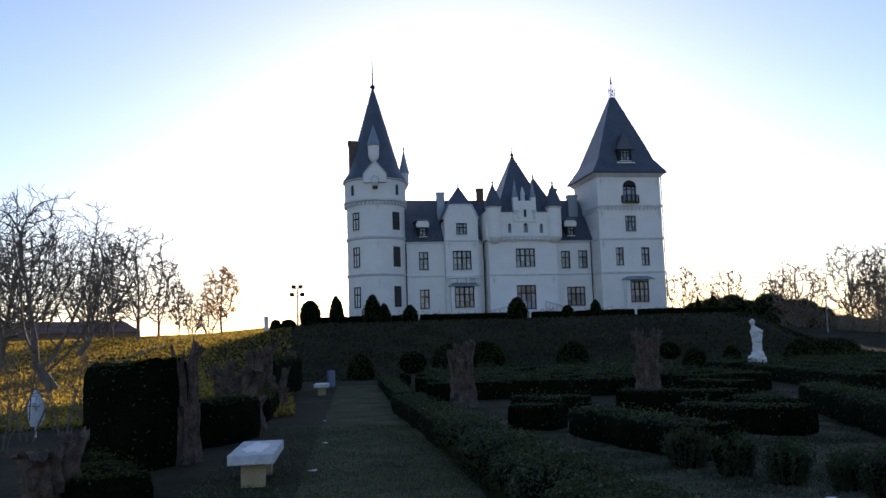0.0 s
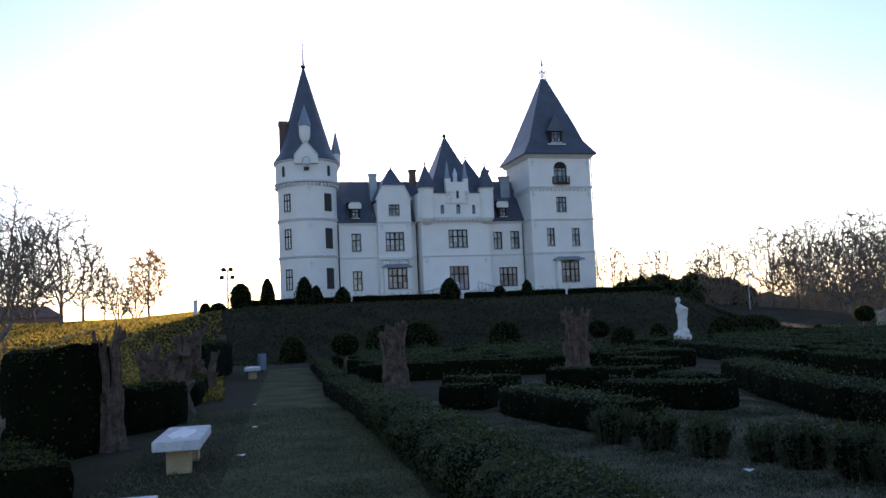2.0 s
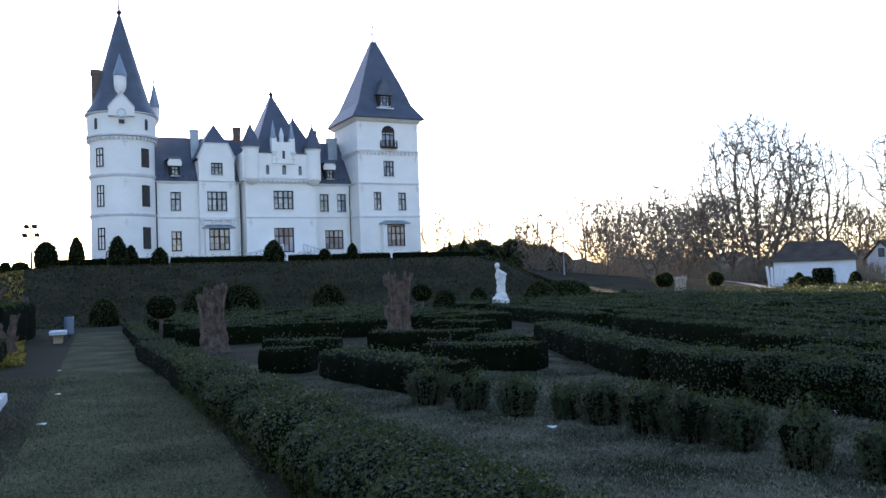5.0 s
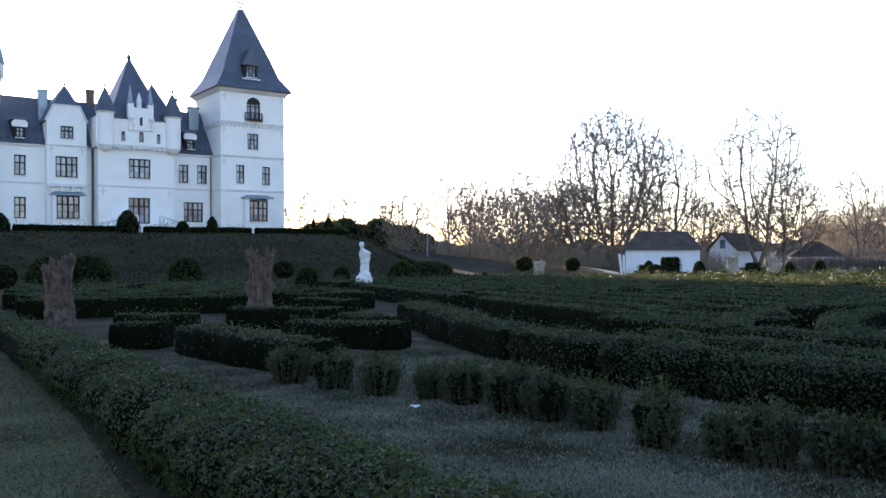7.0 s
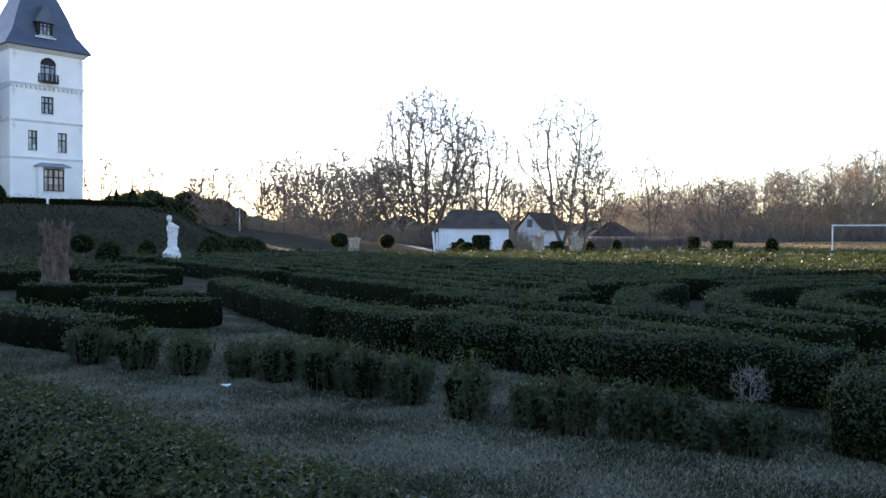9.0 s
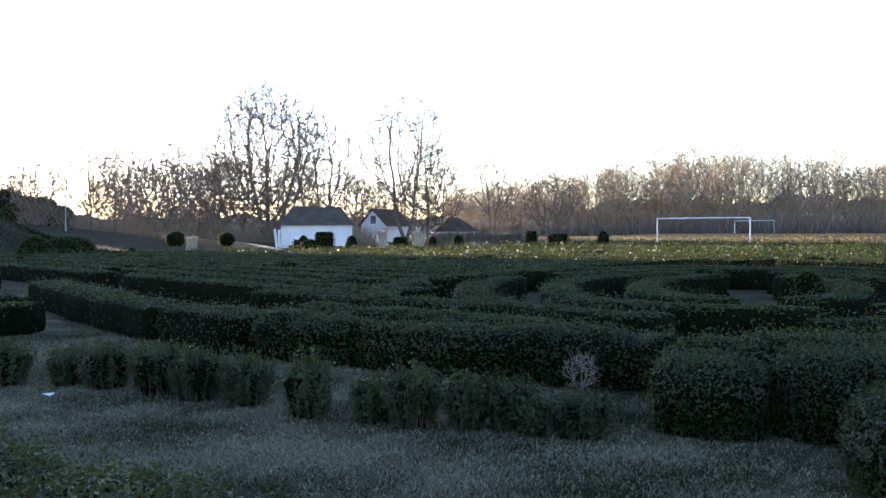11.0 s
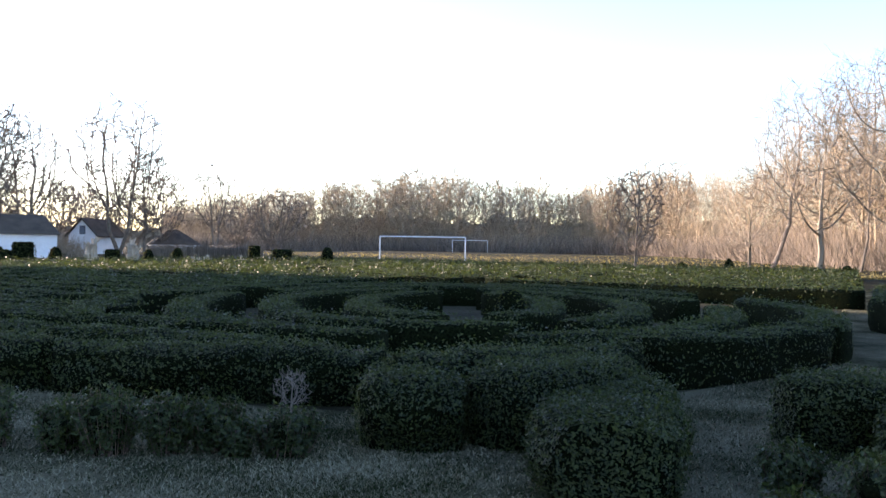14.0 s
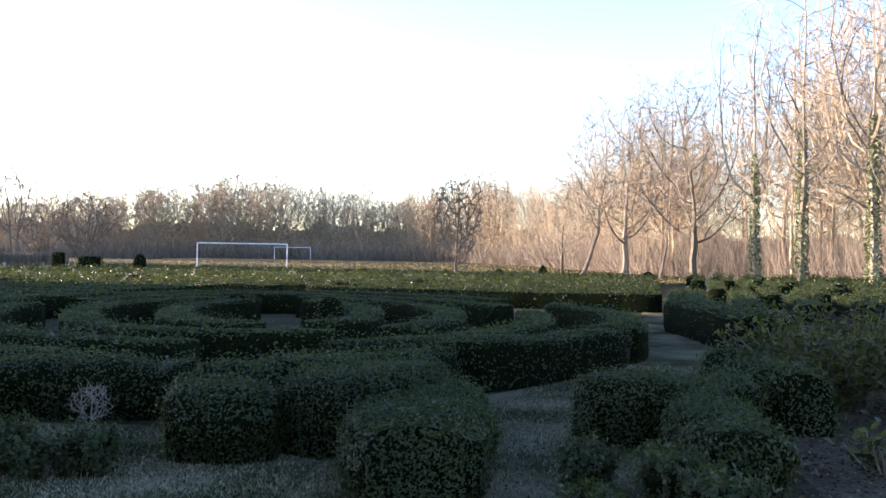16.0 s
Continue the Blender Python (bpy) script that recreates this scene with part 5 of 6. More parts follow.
# low hedges on the terrace edge
for k, (u0, u1) in enumerate([(2, 10.5), (11, 19.5), (20, 28.5), (29, 37.5)]):
    hedge_body([from_uv(u0, 66.6), from_uv(u1, 66.6)], 0.9, 0.55, 60, 0.07, 740 + k, label="low clipped hedge along the terrace edge", leaf=yew_leaf, group="terrace hedges")
hedge_body([from_uv(37.8, 66.5), from_uv(39.2, 62), from_uv(39.8, 55), from_uv(40.2, 49)], 0.8, 0.5, 60, 0.07, 750, label="uneven hedge running down the bank", leaf=yew_leaf)
# small yews at the foot of the bank
for k, (az, r, w, h, s) in enumerate([(-5.6, 51.5, 1.7, 1.6, "cone"), (0.3, 50, 2.4, 2.0, "dome"), (2.6, 51, 2.4, 2.1, "dome"), (8.2, 52, 2.1, 1.9, "dome"), (18.0, 54, 1.4, 1.4, "cone"), (22.0, 55, 2.3, 1.6, "cone"),
                                      (23.8, 58, 3.2, 1.5, "ball"), (27.4, 56, 0.8, 0.8, "cone"), (15.8, 54, 1.6, 1.3, "dome")]):
    x, y = at(az, r)
    topiary(x, y, w / 2, h, 760 + k, s, label="dark yew shrub at the foot of the grass bank", group="yews below the bank")
# pollards and mop-headed topiary beyond the maze
for k, (az, r, w, h, st) in enumerate([(29.95, 58, 1.3, 0.95, 0.85), (33.05, 58, 1.1, 0.9, 0.85), (-2.2, 38, 1.3, 0.95, 0.7), (14.3, 46, 1.2, 0.9, 0.8), (38.3, 66, 1.4, 1.0, 0.2)]):
    x, y = at(az, r)
    topiary(x, y, w / 2, h, 780 + k, "ball", label="mop-headed yew on a short bare stem", group="mop-headed yews", stem=st)
for k, (az, r, w, h, s) in enumerate([(37.9, 70, 1.5, 0.9, "block"), (39.25, 66, 1.3, 1.35, "block"), (37.9, 67, 0.85, 1.15, "dome"), (41.0, 67, 0.9, 1.1, "dome"), (44.2, 68, 1.0, 1.0, "block"), (46.3, 70, 0.8, 1.0, "dome"), (48.0, 70, 0.9, 1.1, "dome"),
                                      (52.75, 66, 0.85, 1.3, "block"), (54.5, 68, 1.5, 1.1, "block"), (57.4, 66, 0.9, 1.25, "ball"), (56.0, 70, 0.7, 0.6, "dome"), (70.3, 64, 1.0, 0.6, "dome"), (71.3, 64, 0.9, 0.65, "dome"), (80.27, 66, 0.7, 0.7, "dome"),
                                      (83.1, 64, 0.8, 0.95, "cone"), (82.0, 64, 0.5, 0.5, "cone"), (63.0, 70, 0.9, 0.5, "dome"), (89.8, 60, 0.8, 0.7, "dome"), (75.4, 68, 0.7, 0.55, "ball")]):
    x, y = at(az, r)
    topiary(x, y, w / 2 * 1.1, h * 1.3, 800 + k, s, label="dark clipped shrub at the far side of the maze", group="far shrubs")
topiary(17.8, 6.6, 0.36, 0.85, 829, "dome", label="small dark clipped bush in the middle of the maze", group="")
# dark evergreen wood behind the terrace
for k, (az, r, w, h) in enumerate([(17.0, 112, 4, 3.2), (18.2, 115, 4.5, 4.2), (19.3, 118, 5, 3.9), (20.4, 112, 4.2, 4.4), (21.4, 115, 4.6, 4.0), (22.3, 108, 4, 3.6), (23.3, 106, 3.4, 2.7), (15.9, 116, 2.6, 3.0), (17.6, 108, 3.0, 2.4), (21.0, 106, 3.4, 2.6)]):
    x, y = at(az, r)
    topiary(x, y, w / 2, h * 0.86, 830 + k, "dome", leaf=laurel_leaf, uneven=1.9, label="dense dark evergreen shrub behind the terrace", group="evergreens")

# ---- stumps ----


def stump(x, y, h, r, seed, tops=3, rz=0.0, label="weathered split tree stump with peeling grey wood", lean=0.0, wood=None):
    """A lopped trunk: a furrowed, swollen bole and short arms with knotted, broken heads."""
    rg = random.Random(seed)
    e = root("tree_stump", label, "tree stump", x, y, land(x, y), rz, "old stumps")

    def gnarl(name, path, radii, ph, ragged):
        bm = bmesh.new()
        n, rows = 26, []
        line = [Vector(p) for p in path]
        m = 14
        for q in range(m + 1):
            t = q / m * (len(line) - 1)
            i = min(int(t), len(line) - 2)
            f = t - i
            f2 = f * f * (3 - 2 * f)
            c = line[i].lerp(line[i + 1], f)
            rr = radii[i] * (1 - f2) + radii[i + 1] * f2
            row = []
            for j in range(n):
                b = 2 * math.pi * j / n
                cb, sb = math.cos(b), math.sin(b)
                groove = 0.16 * math.sin(b * 7 + ph + 1.2 * q / m) + 0.10 * math.sin(b * 12 + 2 * ph)
                g = rr * (1 + groove + 0.34 * noise.noise((cb * 1.9 + ph, sb * 1.9, c.z * 2.2)) + 0.16 * noise.noise((cb * 5 + ph, sb * 5, c.z * 7)))
                up = ragged * (q / m) ** 5 * (noise.noise((cb * 2.2, sb * 2.2, ph)) + 0.5 * noise.noise((cb * 6, sb * 6, ph)))
                row.append(bm.verts.new((c.x + cb * g, c.y + sb * g, c.z + up)))
            rows.append(row)
        for p, q in zip(rows, rows[1:]):
            for j in range(n):
                bm.faces.new((p[j], p[(j + 1) % n], q[(j + 1) % n], q[j]))
        top = bm.verts.new(line[-1] - Vector((0, 0, ragged * 0.6)))
        for j in range(n):
            bm.faces.new((rows[-1][j], rows[-1][(j + 1) % n], top))
        part(name, bm, wood or old_wood, e)

    fork = h * (0.5 if tops > 1 else 0.97)
    gnarl("bole", [(0, 0, -0.08), (0, 0, 0.12 * h), (lean * fork * 0.5, 0, fork * 0.6), (lean * fork, 0, fork)], [r * 1.3, r * 1.05, r * 0.9, r * 1.12], rg.uniform(0, 50), 0.1)
    for k in range(tops if tops > 1 else 0):
        a = 2 * math.pi * k / tops + rg.uniform(-0.35, 0.35)
        hh = h * (1.0 if k == 0 else rg.uniform(0.74, 0.98))
        c, d = math.cos(a), math.sin(a)
        spread = r * rg.uniform(0.7, 1.1)
        ra = r * rg.uniform(0.34, 0.5) * (1.15 if tops < 4 else 0.95)
        path = [(c * r * 0.42 + lean * fork, d * r * 0.42, fork * 0.62), (c * spread * 0.72 + lean * fork, d * spread * 0.72, fork + (hh - fork) * 0.35),
                (c * spread * 0.95 + lean * h + rg.uniform(-0.05, 0.05), d * spread * 0.95 + rg.uniform(-0.05, 0.05), fork + (hh - fork) * 0.75), (c * spread * 1.12 + lean * h, d * spread * 1.12, hh)]
        gnarl("arm", path, [ra * 1.25, ra, ra * 0.92, ra * 1.22], rg.uniform(0, 50), 0.16 * h)
    return e


stump(5.9, 25.9, 2.0, 0.32, 1, 5)
stump(0.45, 25.2, 1.75, 0.34, 2, 3, 20)
stump(-4.45, 9.9, 0.85, 0.27, 3, 3, 40)
stump(-4.2, 14.2, 1.85, 0.17, 4, 2, 10, "tall thin weathered stump against a yew block")
stump(-4.66, 20.0, 1.45, 0.42, 5, 3, 200, "forked weathered stump with splayed grey stems")
stump(-6.1, 28.7, 1.9, 0.38, 6, 4, 0)
stump(-5.45, 28.4, 1.2, 0.25, 7, 2, 0)
stump(-7.1, 40.0, 1.7, 0.3, 8, 3, 70)
for k, (az, r, h, w, n) in enumerate([(43.0, 60, 1.95, 0.33, 3), (45.4, 61, 1.95, 0.36, 4), (30.9, 58, 1.45, 0.3, 3), (49.3, 62, 0.8, 0.3, 4), (52.0, 64, 0.9, 0.16, 2), (49.9, 62, 0.9, 0.2, 3), (53.4, 63, 0.6, 0.12, 1), (96.3, 60, 0.85, 0.22, 2), (93.6, 62, 0.65, 0.25, 3)]):
    x, y = at(az, r)
    stump(x, y, h, w, 20 + k, n, 40 * k, "sawn tree stump standing beyond the maze, coloured pale as sunlit", 0.0, sunlit_wood)
# yew block and hedges left of the path
hedge_body([(-5.55, 14.2), (-4.35, 13.9)], 1.3, 1.62, 700, 0.03, 900, label="tall dark clipped yew block", leaf=yew_leaf)
hedge_body([(-4.9, 16.4), (-4.2, 18.2)], 1.0, 0.85, 400, 0.035, 901, label="dark clipped yew hedge among stumps", leaf=yew_leaf)
hedge_body([(-6.6, 31.0), (-7.4, 42.0)], 1.1, 1.45, 150, 0.05, 902, label="dark clipped yew hedge beside the grass path", leaf=yew_leaf)
hedge_body([(-5.0, 22.0), (-5.6, 26.5)], 1.1, 0.6, 220, 0.045, 903, label="low dark hedge among stumps", leaf=yew_leaf)
hedge_body([(-3.6, 9.6), (-5.2, 12.2)], 0.9, 0.42, 700, 0.026, 904, label="low dark hedge about a stump", leaf=yew_leaf)


# ---- garden furniture ----
def bench(x, y, rz):
    e = root("stone_bench", "pale concrete bench slab on two yellowish blocks", "bench", x, y, land(x, y), rz, "stone benches")
    bm = bmesh.new()
    box(bm, -0.29, 0.29, -0.9, 0.9, 0.31, 0.44, 0.012)
    part("seat", bm, bench_slab, e, "pale frost-stained concrete slab")
    for yy in (-0.55, 0.55):
        bm = bmesh.new()
        box(bm, -0.15, 0.15, yy - 0.11, yy + 0.11, -0.02, 0.308, 0.01)
        part("leg", bm, bench_leg, e, "yellowish stone block")
    rg = random.Random(int(x * 100))
    bm = bmesh.new()
    vs = []
    for k in range(26):
        a = 2 * math.pi * k / 26
        w = 1 + rg.uniform(-0.25, 0.2)
        vs.append(bm.verts.new((0.17 * math.cos(a) * w, 0.62 * math.sin(a) * w, 0.444)))
    bm.faces.new(vs)
    part("frost_patch", bm, white_paint, e, "patch of white frost")
    return e


bench(-2.62, 12.1, 6.5)
bench(-1.98, 6.5, 6.5)
bench(-5.05, 35.4, 6.5)
e = root("litter_bin", "blue-grey metal litter bin beside the path", "litter bin", -5.25, 39.7, 0)
bm = bmesh.new()
lathe(bm, [(0.16, 0.12), (0.19, 0.16), (0.19, 0.8), (0.17, 0.86), (0.15, 0.8), (0.14, 0.3)], 16)
part("body", bm, bin_paint, e)
bm = bmesh.new()
box(bm, -0.03, 0.03, 0.18, 0.24, -0.03, 0.95)
part("post", bm, iron, e)
for k, (x, y) in enumerate([(-1.95, 12.6), (-2.3, 16.3), (-3.0, 21.5), (3.9, 9.2), (2.6, 6.4)]):
    bm = bmesh.new()
    vs = [bm.verts.new((0.07 * math.cos(a) * (1 + 0.3 * math.sin(3 * a + k)), 0.045 * math.sin(a), 0.02 + 0.012 * math.sin(2 * a))) for a in np.linspace(0, 2 * math.pi, 9)[:-1]]
    bm.faces.new(vs)
    bmesh.ops.solidify(bm, geom=bm.faces[:], thickness=0.006)
    ob = part("paper_scrap", bm, white_paint)
    ob.matrix_basis = pose(x, y, land(x, y) + 0.02, 0, 0, 40 * k)
    tagged(ob, "crumpled scrap of white paper on grass", "litter")

# ---- statue on its rocky plinth ----


def statue(x, y):
    bm = bmesh.new()
    rg = random.Random(4)

    def blob(cx, cy, cz, rx, ry, rz_, n=3):
        r = bmesh.ops.create_icosphere(bm, subdivisions=n, radius=1)
        for v in r["verts"]:
            k = 1 + 0.13 * noise.noise(v.co * 2.3 + Vector((cx * 9, cz * 5, 1)))
            v.co = Vector((cx + v.co.x * rx * k, cy + v.co.y * ry * k, cz + v.co.z * rz_ * k))

    loft4(bm, [(-0.5, 0.5, -0.42, 0.42, -0.05), (-0.5, 0.5, -0.42, 0.42, 0.3), (-0.42, 0.42, -0.36, 0.36, 0.38)])
    for cx, cz, rx, rz_ in ((0, 0.5, 0.42, 0.22), (-0.12, 0.75, 0.3, 0.26), (0.14, 0.7, 0.3, 0.28), (0.05, 0.95, 0.27, 0.25)):
        blob(cx, 0, cz, rx, 0.3, rz_)
    blob(-0.02, 0, 1.25, 0.17, 0.16, 0.36)
    blob(0.1, -0.04, 1.3, 0.15, 0.15, 0.34)
    blob(0.05, 0, 1.62, 0.23, 0.19, 0.24)
    blob(0.0, 0, 1.95, 0.25, 0.18, 0.3)
    blob(0.24, 0, 1.85, 0.1, 0.12, 0.3)
    blob(0.12, -0.14, 2.03, 0.18, 0.09, 0.09)
    blob(-0.16, -0.1, 2.12, 0.1, 0.1, 0.2)
    blob(-0.12, 0, 2.28, 0.07, 0.07, 0.1, 2)
    blob(-0.13, 0, 2.45, 0.12, 0.13, 0.15)
    ob = part("statue", bm, stone_white, smooth_shade=True)
    ob.matrix_basis = pose(x, y, land(x, y), 0, 0, 20) @ Matrix.Diagonal((1.02, 1.02, 0.97, 1))
    return tagged(ob, "white stone figure on a rocky plinth, weathered", "statue")


statue(13.9, 39.3)

# ---- lamps, posts and far furniture ----


def floodlight(az, r, h, heads, label):
    x, y = at(az, r)
    e = root("lamp_post", label, "lamp post", x, y, land(x, y))
    bm = bmesh.new()
    lathe(bm, [(0.09, -0.05), (0.07, 0.4), (0.05, h)], 10)
    part("pole", bm, iron if heads > 1 else metal_roof, e)
    if heads > 1:
        bm = bmesh.new()
        box(bm, -0.45, 0.45, -0.04, 0.04, h - 0.75, h - 0.68)
        box(bm, -0.3, 0.3, -0.04, 0.04, h - 0.12, h - 0.05)
        part("arm", bm, iron, e)
        for dx, dz in ((-0.42, -0.6), (0.42, -0.6), (-0.28, 0.03), (0.28, 0.03)):
            bm = bmesh.new()
            bmesh.ops.create_cube(bm, size=1, matrix=Matrix.Translation((dx, -0.08, h + dz)) @ Matrix.Rotation(0.5, 4, "X") @ Matrix.Diagonal((0.36, 0.22, 0.3, 1)))
            bmesh.ops.bevel(bm, geom=bm.edges[:], offset=0.03, segments=1, affect="EDGES")
            part("lamp_head", bm, iron, e)
    else:
        bm = bmesh.new()
        lathe(bm, [(0.06, h), (0.2, h + 0.06), (0.22, h + 0.22), (0.08, h + 0.34)], 12)
        part("lamp_head", bm, white_paint, e)


floodlight(-9.6, 72, 3.3, 4, "dark post carrying four floodlights")
floodlight(23.6, 92, 3.2, 1, "pale slender lamp post with a round head")
x, y = at(-11.6, 70)
bm = bmesh.new()
box(bm, -0.16, 0.16, -0.1, 0.1, -0.05, 1.25, 0.02)
ob = part("marker_post", bm, white_paint)
ob.matrix_basis = pose(x, y, land(x, y))
tagged(ob, "pale square marker post on the lawn edge", "post")
x, y = at(21.2, 79)
bench_far = copy_thing(bpy.data.objects["stone_bench"], pose(x, y, land(x, y), 0, 0, 60))
x, y = at(40.6, 64)
copy_thing(bpy.data.objects["stone_bench"], pose(x, y, land(x, y), 0, 0, 50))


def goal(az0, az1, r, top, label):
    (x0, y0), (x1, y1) = at(az0, r), at(az1, r)
    zl, zr = land(x0, y0), land(x1, y1)
    e = root("goal", label, "football goal", (x0 + x1) / 2, (y0 + y1) / 2, 0, 0, "football goals")
    cx, cy = (x0 + x1) / 2, (y0 + y1) / 2
    for x, y, z in ((x0, y0, zl), (x1, y1, zr)):
        bm = bmesh.new()
        lathe(bm, [(0.055, z - 0.1), (0.055, top)], 10, x - cx, y - cy)
        part("post", bm, white_paint, e)
    v, f = tube_arrays(np.array([[x0 - cx, y0 - cy, top]]), np.array([[x1 - cx, y1 - cy, top]]), np.array([0.055]), np.array([0.055]), 10)
    place_mesh("crossbar", v, f, white_paint, e)


goal(60.8, 66.4, 74, 2.6, "white metal football goal without a net")
goal(65.5, 67.8, 181, 3.3, "far white metal football goal without a net")

# ---- outbuildings ----


def cottage(az, r, w, d, eave, ridge, rz, walls, roofing, label, hip=0.0, gable_front=False, windows=()):
    x, y = at(az, r)
    e = root("cottage", label, "house", x, y, land(x, y), rz - az)
    bm = bmesh.new()
    if gable_front:
        prism(bm, [(-w / 2, -0.2), (w / 2, -0.2), (w / 2, eave), (0, ridge), (-w / 2, eave)], 0, d)
    else:
        box(bm, -w / 2, w / 2, 0, d, -0.2, eave)
    part("wall", bm, walls, e)
    bm = bmesh.new()
    o = 0.35
    if gable_front:
        for sx in (-1, 1):
            prism(bm, [(0, ridge + 0.02), (sx * (w / 2 + o), eave - o * 0.5), (sx * (w / 2 + o), eave - o * 0.5 + 0.16), (0, ridge + 0.2)], -0.3, d + 0.3)
    else:
        a = [bm.verts.new(c) for c in ((-w / 2 - o, -o, eave - 0.1), (w / 2 + o, -o, eave - 0.1), (w / 2 + o, d + o, eave - 0.1), (-w / 2 - o, d + o, eave - 0.1), (-w / 2 + hip, d / 2, ridge), (w / 2 - hip, d / 2, ridge))]
        for q in ((0, 1, 5, 4), (2, 3, 4, 5), (1, 2, 5), (3, 0, 4), (3, 2, 1, 0)):
            bm.faces.new([a[i] for i in q])
    part("roof", bm, roofing, e)
    for u0, u1, z0, z1 in windows:
        bm = bmesh.new()
        box(bm, u0, u1, -0.06, -0.003, z0, z1)
        wn_ = part("window", bm, frame_paint, e)
        bm = bmesh.new()
        box(bm, u0 + 0.06, u1 - 0.06, -0.075, -0.062, z0 + 0.06, z1 - 0.06)
        part("pane", bm, pane_glass, wn_)
    return e


cottage(38.75, 95, 7.6, 6.0, 2.35, 4.3, 0, whitewash, thatch, "low whitewashed outbuilding with a dark sagging roof", 1.2)
cottage(42.4, 122, 4.0, 6.5, 2.3, 4.4, -32, whitewash, thatch, "small whitewashed gabled cottage with a dark roof", 0, True, windows=((-0.35, 0.45, 2.5, 3.6),))
cottage(47.9, 128, 6.2, 5.0, 1.5, 3.5, 10, whitewash, thatch, "low pale outbuilding with a dark hipped roof", 2.4)
cottage(-27.5, 140, 40, 10, 1.6, 3.4, 0, brown_wall, tile_red, "long brown farm building behind trees", 1.5)
for k in range(5):
    x, y = at(36.2 + 0.16 * k, 86)
    bm = bmesh.new()
    box(bm, -0.12, 0.12, -0.03, 0.03, -0.05, 1.9 - 0.1 * (k % 3), 0.01)
    ob = part("white_board", bm, whitewash)
    ob.matrix_basis = pose(x, y, land(x, y), 12, -6 + 5 * k, -36)
    tagged(ob, "leaning white wooden board beside the outbuilding", "board", "leaning boards")
# low hill and far woods on the horizon
for az0, az1, r, h, seed in ((-60, -12, 320, 7, 1), (10, 50, 290, 8.5, 2), (47, 83, 240, 12, 3), (80, 130, 178, 8, 4)):
    rg = random.Random(seed)
    V, F = [], []
    n = 160
    for i in range(n + 1):
        az = az0 + (az1 - az0) * i / n
        x, y = at(az, r)
        top = h * (0.8 + 0.35 * noise.noise((i * 0.13, seed, 0))) + rg.uniform(-0.4, 0.4)
        x2, y2 = at(az, r + 14)
        V += [(x, y, 0), (x, y, top), (x2, y2, 0)]
    for i in range(n):
        o = i * 3
        F += [(o, o + 3, o + 4, o + 1), (o + 1, o + 4, o + 5, o + 2)]
    tagged(place_mesh("backdrop", V, F, far_wood), "far brown wooded horizon", "backdrop", kind="structure")

# ---- bare shrubs, laurel and grass ----
dry_meshes, _ = tree_meshes(60, 0.55, 0.012, bark_pale, env=(0.38, 0.4, 0.62), clear=0.2, n=240, thin=0.0024, up=0.2)
for x, y, s, rz in ((7.2, 4.85, 0.95, 0), (9.3, 5.3, 0.9, 90), (10.2, 6.4, 0.6, 40)):
    e = tree(x, y, dry_meshes, "bleached leafless dry shrub", rz, s)
    e.name = "dry_shrub"
    e["category"] = "shrub"
whip, _ = tree_meshes(61, 2.2, 0.014, bark, env=(0.4, 0.48, 0.54), clear=0.05, n=60, thin=0.005, stems=6, up=0.5)
for az, r, s in ((-25.5, 21, 0.9), (-23.6, 22, 1.0), (-27.0, 19, 1.0), (-22.2, 25, 1.0), (-26.4, 25, 1.1)):
    x, y = at(az, r)
    e = tree(x, y, whip, "thin bare whippy shrub on the lawn", az * 20, s)
    e.name = "bare_shrub"
    e["category"] = "shrub"
bm = bmesh.new()
lathe(bm, [(0.1, 0.25), (0.16, 0.4), (0.17, 0.75), (0.1, 0.95), (0.04, 1.05)], 12, 0, 0, 0.2, 3)
lathe(bm, [(0.025, -0.03), (0.02, 0.3)], 6)
ob = part("wrapped_plant", bm, plastic_film)
ob.matrix_basis = pose(-9.3, 19.9, land(-9.3, 19.9))
tagged(ob, "young plant wrapped in pale plastic film", "plant")


def laurel(x, y, r, h, n, seed, size=0.05):
    rg = np.random.default_rng(seed)
    k = max(7, int(46 * r))
    a = rg.random(k) * 2 * np.pi
    p0 = np.column_stack([np.cos(a) * 0.15, np.sin(a) * 0.15, np.full(k, -0.02)])
    tip = np.column_stack([np.cos(a) * r * rg.uniform(0.4, 1.05, k), np.sin(a) * r * rg.uniform(0.4, 1.05, k), h * rg.uniform(0.5, 1.1, k)])
    v, f = tube_arrays(p0, tip, np.full(k, 0.014), np.full(k, 0.004), 4)
    ob = place_mesh("laurel_bush", v, f, bark)
    ob.matrix_basis = pose(x, y, land(x, y))
    tagged(ob, "loose laurel bush with yellowish green leaves", "bush")
    i = rg.integers(0, k, n)
    t = rg.random(n) ** 0.6
    c = p0[i] + (tip - p0)[i] * t[:, None] + rg.normal(0, 0.09, (n, 3))
    c[:, 2] = np.abs(c[:, 2]) + 0.03
    v, f = leaf_arrays(c, np.column_stack([rg.normal(0, 0.4, n), rg.normal(0, 0.4, n), np.ones(n)]), size, rg)
    place_mesh("foliage", v, f, laurel_leaf, ob)


laurel(11.4, -2.1, 1.25, 0.95, 4200, 1)
laurel(10.4, -3.2, 1.0, 0.85, 2600, 2)
laurel(7.9, -2.0, 0.35, 0.3, 160, 3, 0.06)
laurel(13.4, -2.9, 1.3, 1.0, 3200, 4)


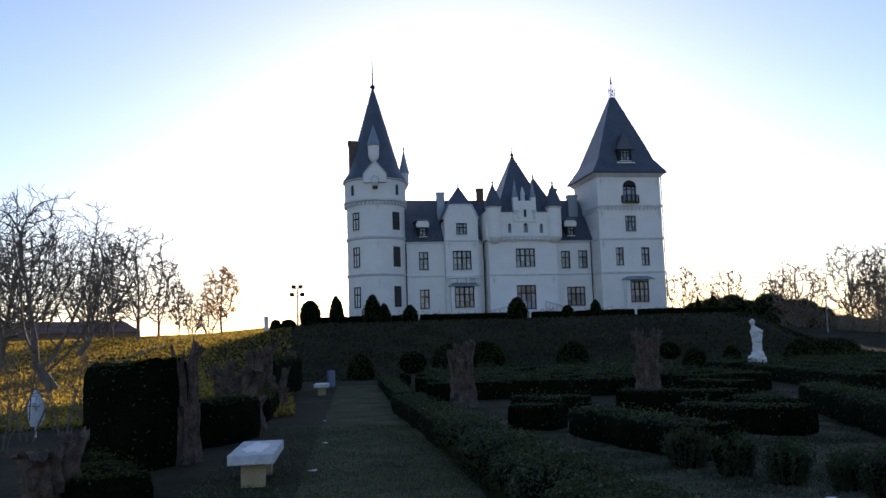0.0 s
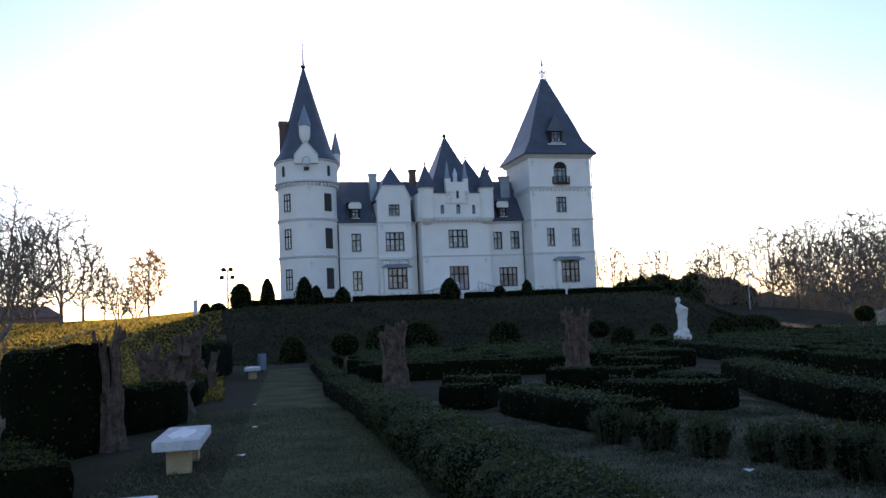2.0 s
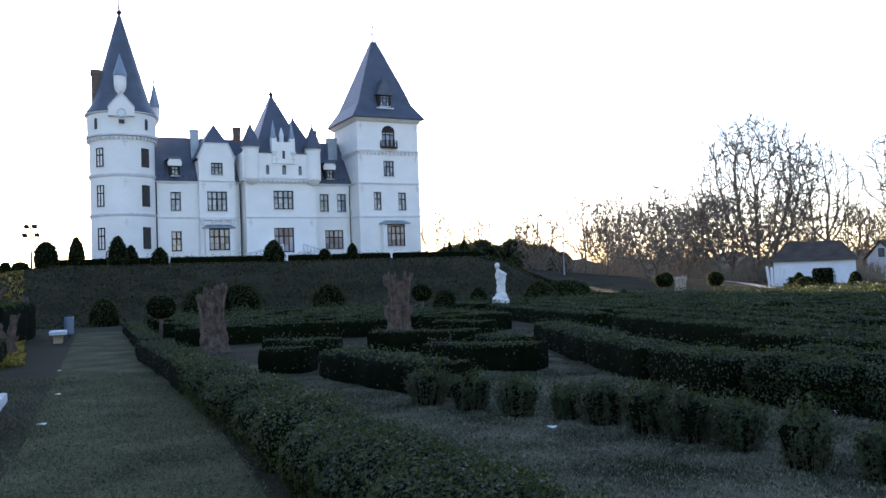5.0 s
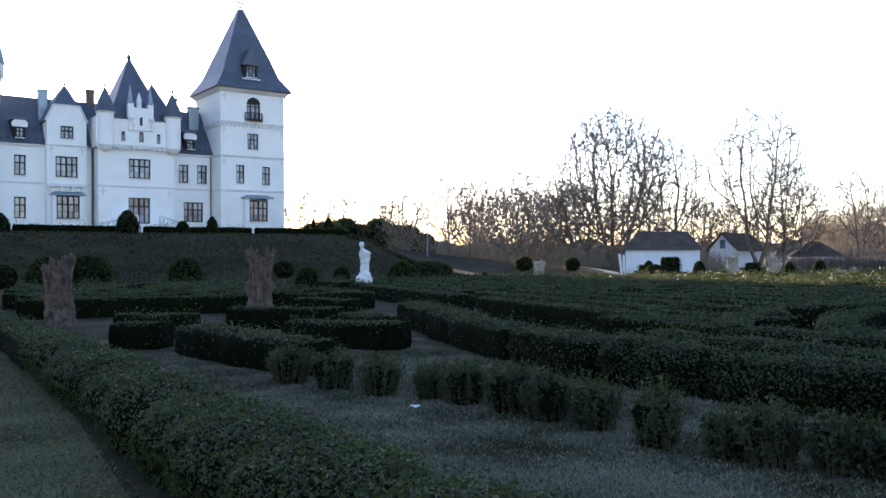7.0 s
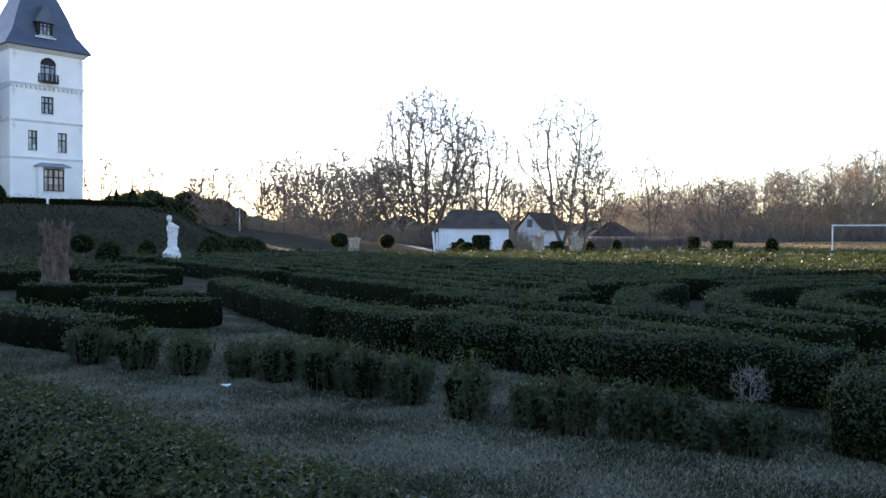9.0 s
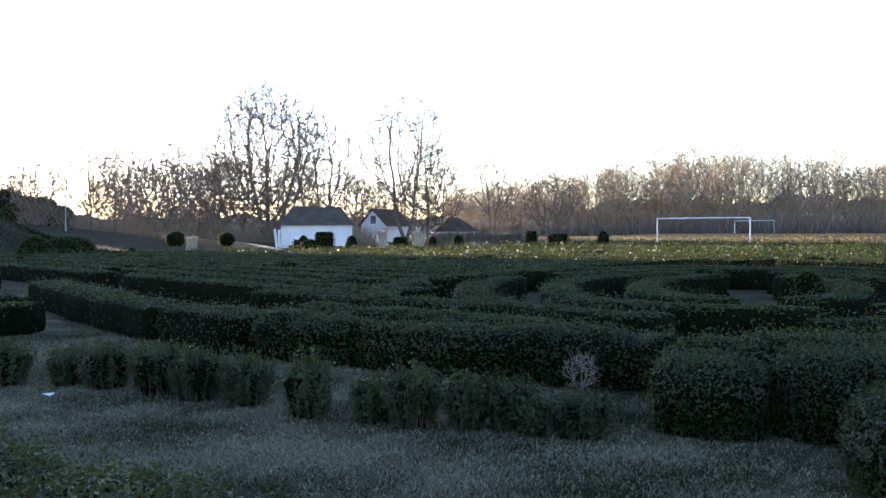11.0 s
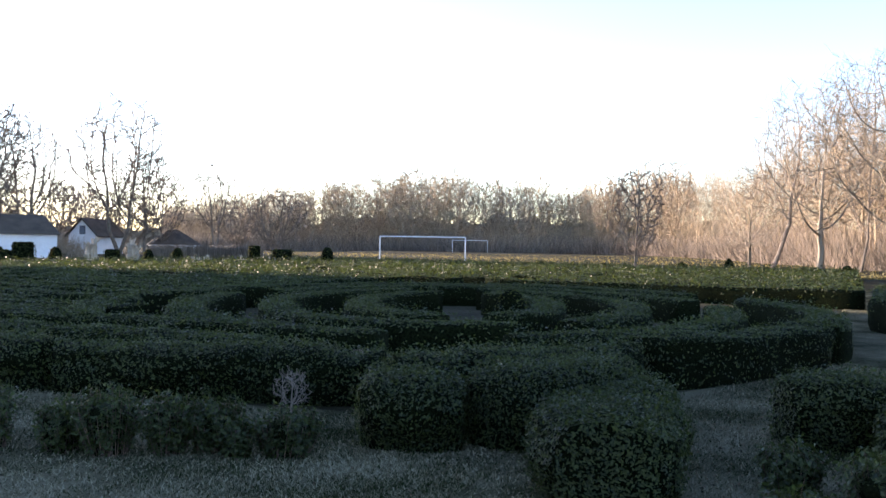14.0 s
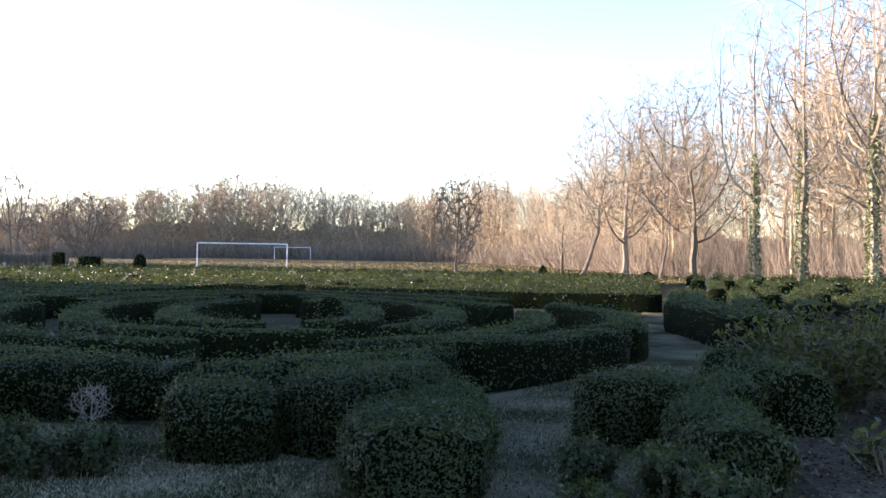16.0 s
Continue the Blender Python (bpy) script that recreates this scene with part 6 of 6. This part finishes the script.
def blades(name, n, inside, size, mat, label, seed):
    """Short grass as one mass."""
    rg = np.random.default_rng(seed)
    P = inside(rg, n)
    n = len(P)
    z = np.array([land(a, b) for a, b in P]) + 0.022
    a = rg.random(n) * np.pi * 2
    h = size * rg.uniform(0.5, 1.4, n)
    b = np.column_stack([P, z])
    w = np.column_stack([np.cos(a), np.sin(a), np.zeros(n)]) * 0.005
    lean = np.column_stack([rg.normal(0, 0.7, n), rg.normal(0, 0.7, n), np.ones(n)]) * h[:, None]
    v = np.stack([b - w, b + w, b + lean + w * 0.3, b + lean - w * 0.3], 1).reshape(-1, 3)
    f = (np.arange(n) * 4)[:, None] + np.array([[0, 1, 2, 3]])
    tagged(place_mesh(name, v, f, mat), label, "grass", kind="stuff")


frost_blade = material("frost_blade", (0.015, 0.025, 0.007), (0.24, 0.225, 0.155), 0.8, 0.9, 0.0, 20, island=0.35, coarse=0.75, spec=0.05, lo=0.38, hi=0.66)
green_blade = material("green_blade", (0.024, 0.034, 0.010), (0.17, 0.165, 0.085), 0.6, 0.9, 0.0, 20, island=0.5, spec=0.1)


def bed(rg, n):
    y = 2.4 + 14 * rg.random(n) ** 1.5
    lo = np.interp(y, [2, 8, 16], [2.0, 1.8, 0.9])
    hi = np.interp(y, [2, 4.5, 8, 16], [5.9, 7.6, 7.2, 7.6])
    return np.column_stack([lo + (hi - lo) * rg.random(n), y])


def walkway(rg, n):
    y = 4 + 16 * rg.random(n) ** 1.4
    lo, hi = np.interp(y, [4, 20], [-2.6, -4.2]), np.interp(y, [4, 20], [1.0, -0.6])
    return np.column_stack([lo + (hi - lo) * rg.random(n), y])


def right_walk(rg, n):
    t = rg.random(n) ** 1.3
    x = 4.6 + 10 * t
    return np.column_stack([x, np.interp(x, [5.6, 9, 12, 15], [0.35, 1.0, 0.6, -0.1]) + rg.uniform(-1.5, 0.8, n)])


def litter_bed(rg, n):
    x = 5 + 8 * rg.random(n)
    return np.column_stack([x, -0.8 - 3.9 * rg.random(n)])


blades("frosted_grass", 100000, bed, 0.02, frost_blade, "short frosted grass blades", 1)
blades("path_grass_blades", 40000, walkway, 0.022, green_blade, "short dull grass blades on the path", 2)
blades("frosted_grass", 26000, right_walk, 0.02, frost_blade, "short frosted grass blades", 3)


def corner(rg, n):
    return np.column_stack([rg.uniform(4.6, 8.6, n), rg.uniform(1.9, 4.6, n)])


blades("frosted_grass", 16000, corner, 0.02, frost_blade, "short frosted grass blades", 4)
dead_leaf = material("dead_leaf", (0.018, 0.014, 0.009), (0.13, 0.095, 0.06), 1.2, 0.9, 0.0, 20, island=0.6, spec=0.1)
rg = np.random.default_rng(9)
P = litter_bed(rg, 9000)
c = np.column_stack([P, np.array([land(a, b) for a, b in P]) + 0.02])
v, f = leaf_arrays(c, np.tile([[0, 0, 1.0]], (len(c), 1)), 0.024, rg, 0.5)
tagged(place_mesh("fallen_leaves", v, f, dead_leaf), "dead brown leaves scattered on soil", "leaves", kind="stuff")


P = np.concatenate([right_walk(rg, 2600), bed(rg, 2600)])
c = np.column_stack([P, np.array([land(a, b) for a, b in P]) + 0.026])
v, f = leaf_arrays(c, np.tile([[0, 0, 1.0]], (len(c), 1)), 0.017, rg, 0.5)
tagged(place_mesh("fallen_leaves", v, f, dead_leaf), "dead brown leaves scattered on frosty grass", "leaves", kind="stuff")


def left_lawn(rg, n):
    az = np.radians(-34 + 24 * rg.random(n))
    r = 24 + 70 * rg.random(n)
    return np.column_stack([r * np.sin(az), r * np.cos(az)])


def far_field(rg, n):
    az = np.radians(46 + 48 * rg.random(n))
    r = 62 + 90 * rg.random(n) ** 1.5
    return np.column_stack([r * np.sin(az), r * np.cos(az)])


# the low sun's yellow on the lawn is put into this colour
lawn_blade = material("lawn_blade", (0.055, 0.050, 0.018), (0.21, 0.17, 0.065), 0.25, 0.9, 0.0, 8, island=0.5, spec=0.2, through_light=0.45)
field_blade = material("field_blade", (0.08, 0.078, 0.038), (0.24, 0.22, 0.13), 0.2, 0.9, 0.0, 8, island=0.4, spec=0.1, through_light=0.25)


def tufts(name, n, inside, size, mat, label, seed):
    rg = np.random.default_rng(seed)
    P = inside(rg, n)
    z = np.array([land(a, b) for a, b in P])
    c = np.column_stack([P, z + size * 0.6])
    v, f = leaf_arrays(c, np.column_stack([rg.normal(0, 1, n), rg.normal(0, 1, n), np.full(n, 0.35)]), size, rg, 0.3)
    tagged(place_mesh(name, v, f, mat), label, "grass", kind="stuff")


tufts("lawn_grass", 50000, left_lawn, 0.12, lawn_blade, "rough lawn grass tufts coloured sunlit yellow", 11)
tufts("field_grass", 16000, far_field, 0.09, field_blade, "pale rough grass of the playing field", 12)


def bank_face(rg, n):
    u, v = -4 + 46 * rg.random(n), 50 + 17 * rg.random(n)
    return np.array([from_uv(a, b) for a, b in zip(u, v)])


# bank tufts hold the bank's shade as a dark colour
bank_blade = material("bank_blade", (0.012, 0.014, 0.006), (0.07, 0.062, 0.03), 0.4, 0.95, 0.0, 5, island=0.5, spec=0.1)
tufts("bank_grass", 16000, bank_face, 0.1, bank_blade, "matted grass tufts on the bank, coloured dark as shaded", 13)
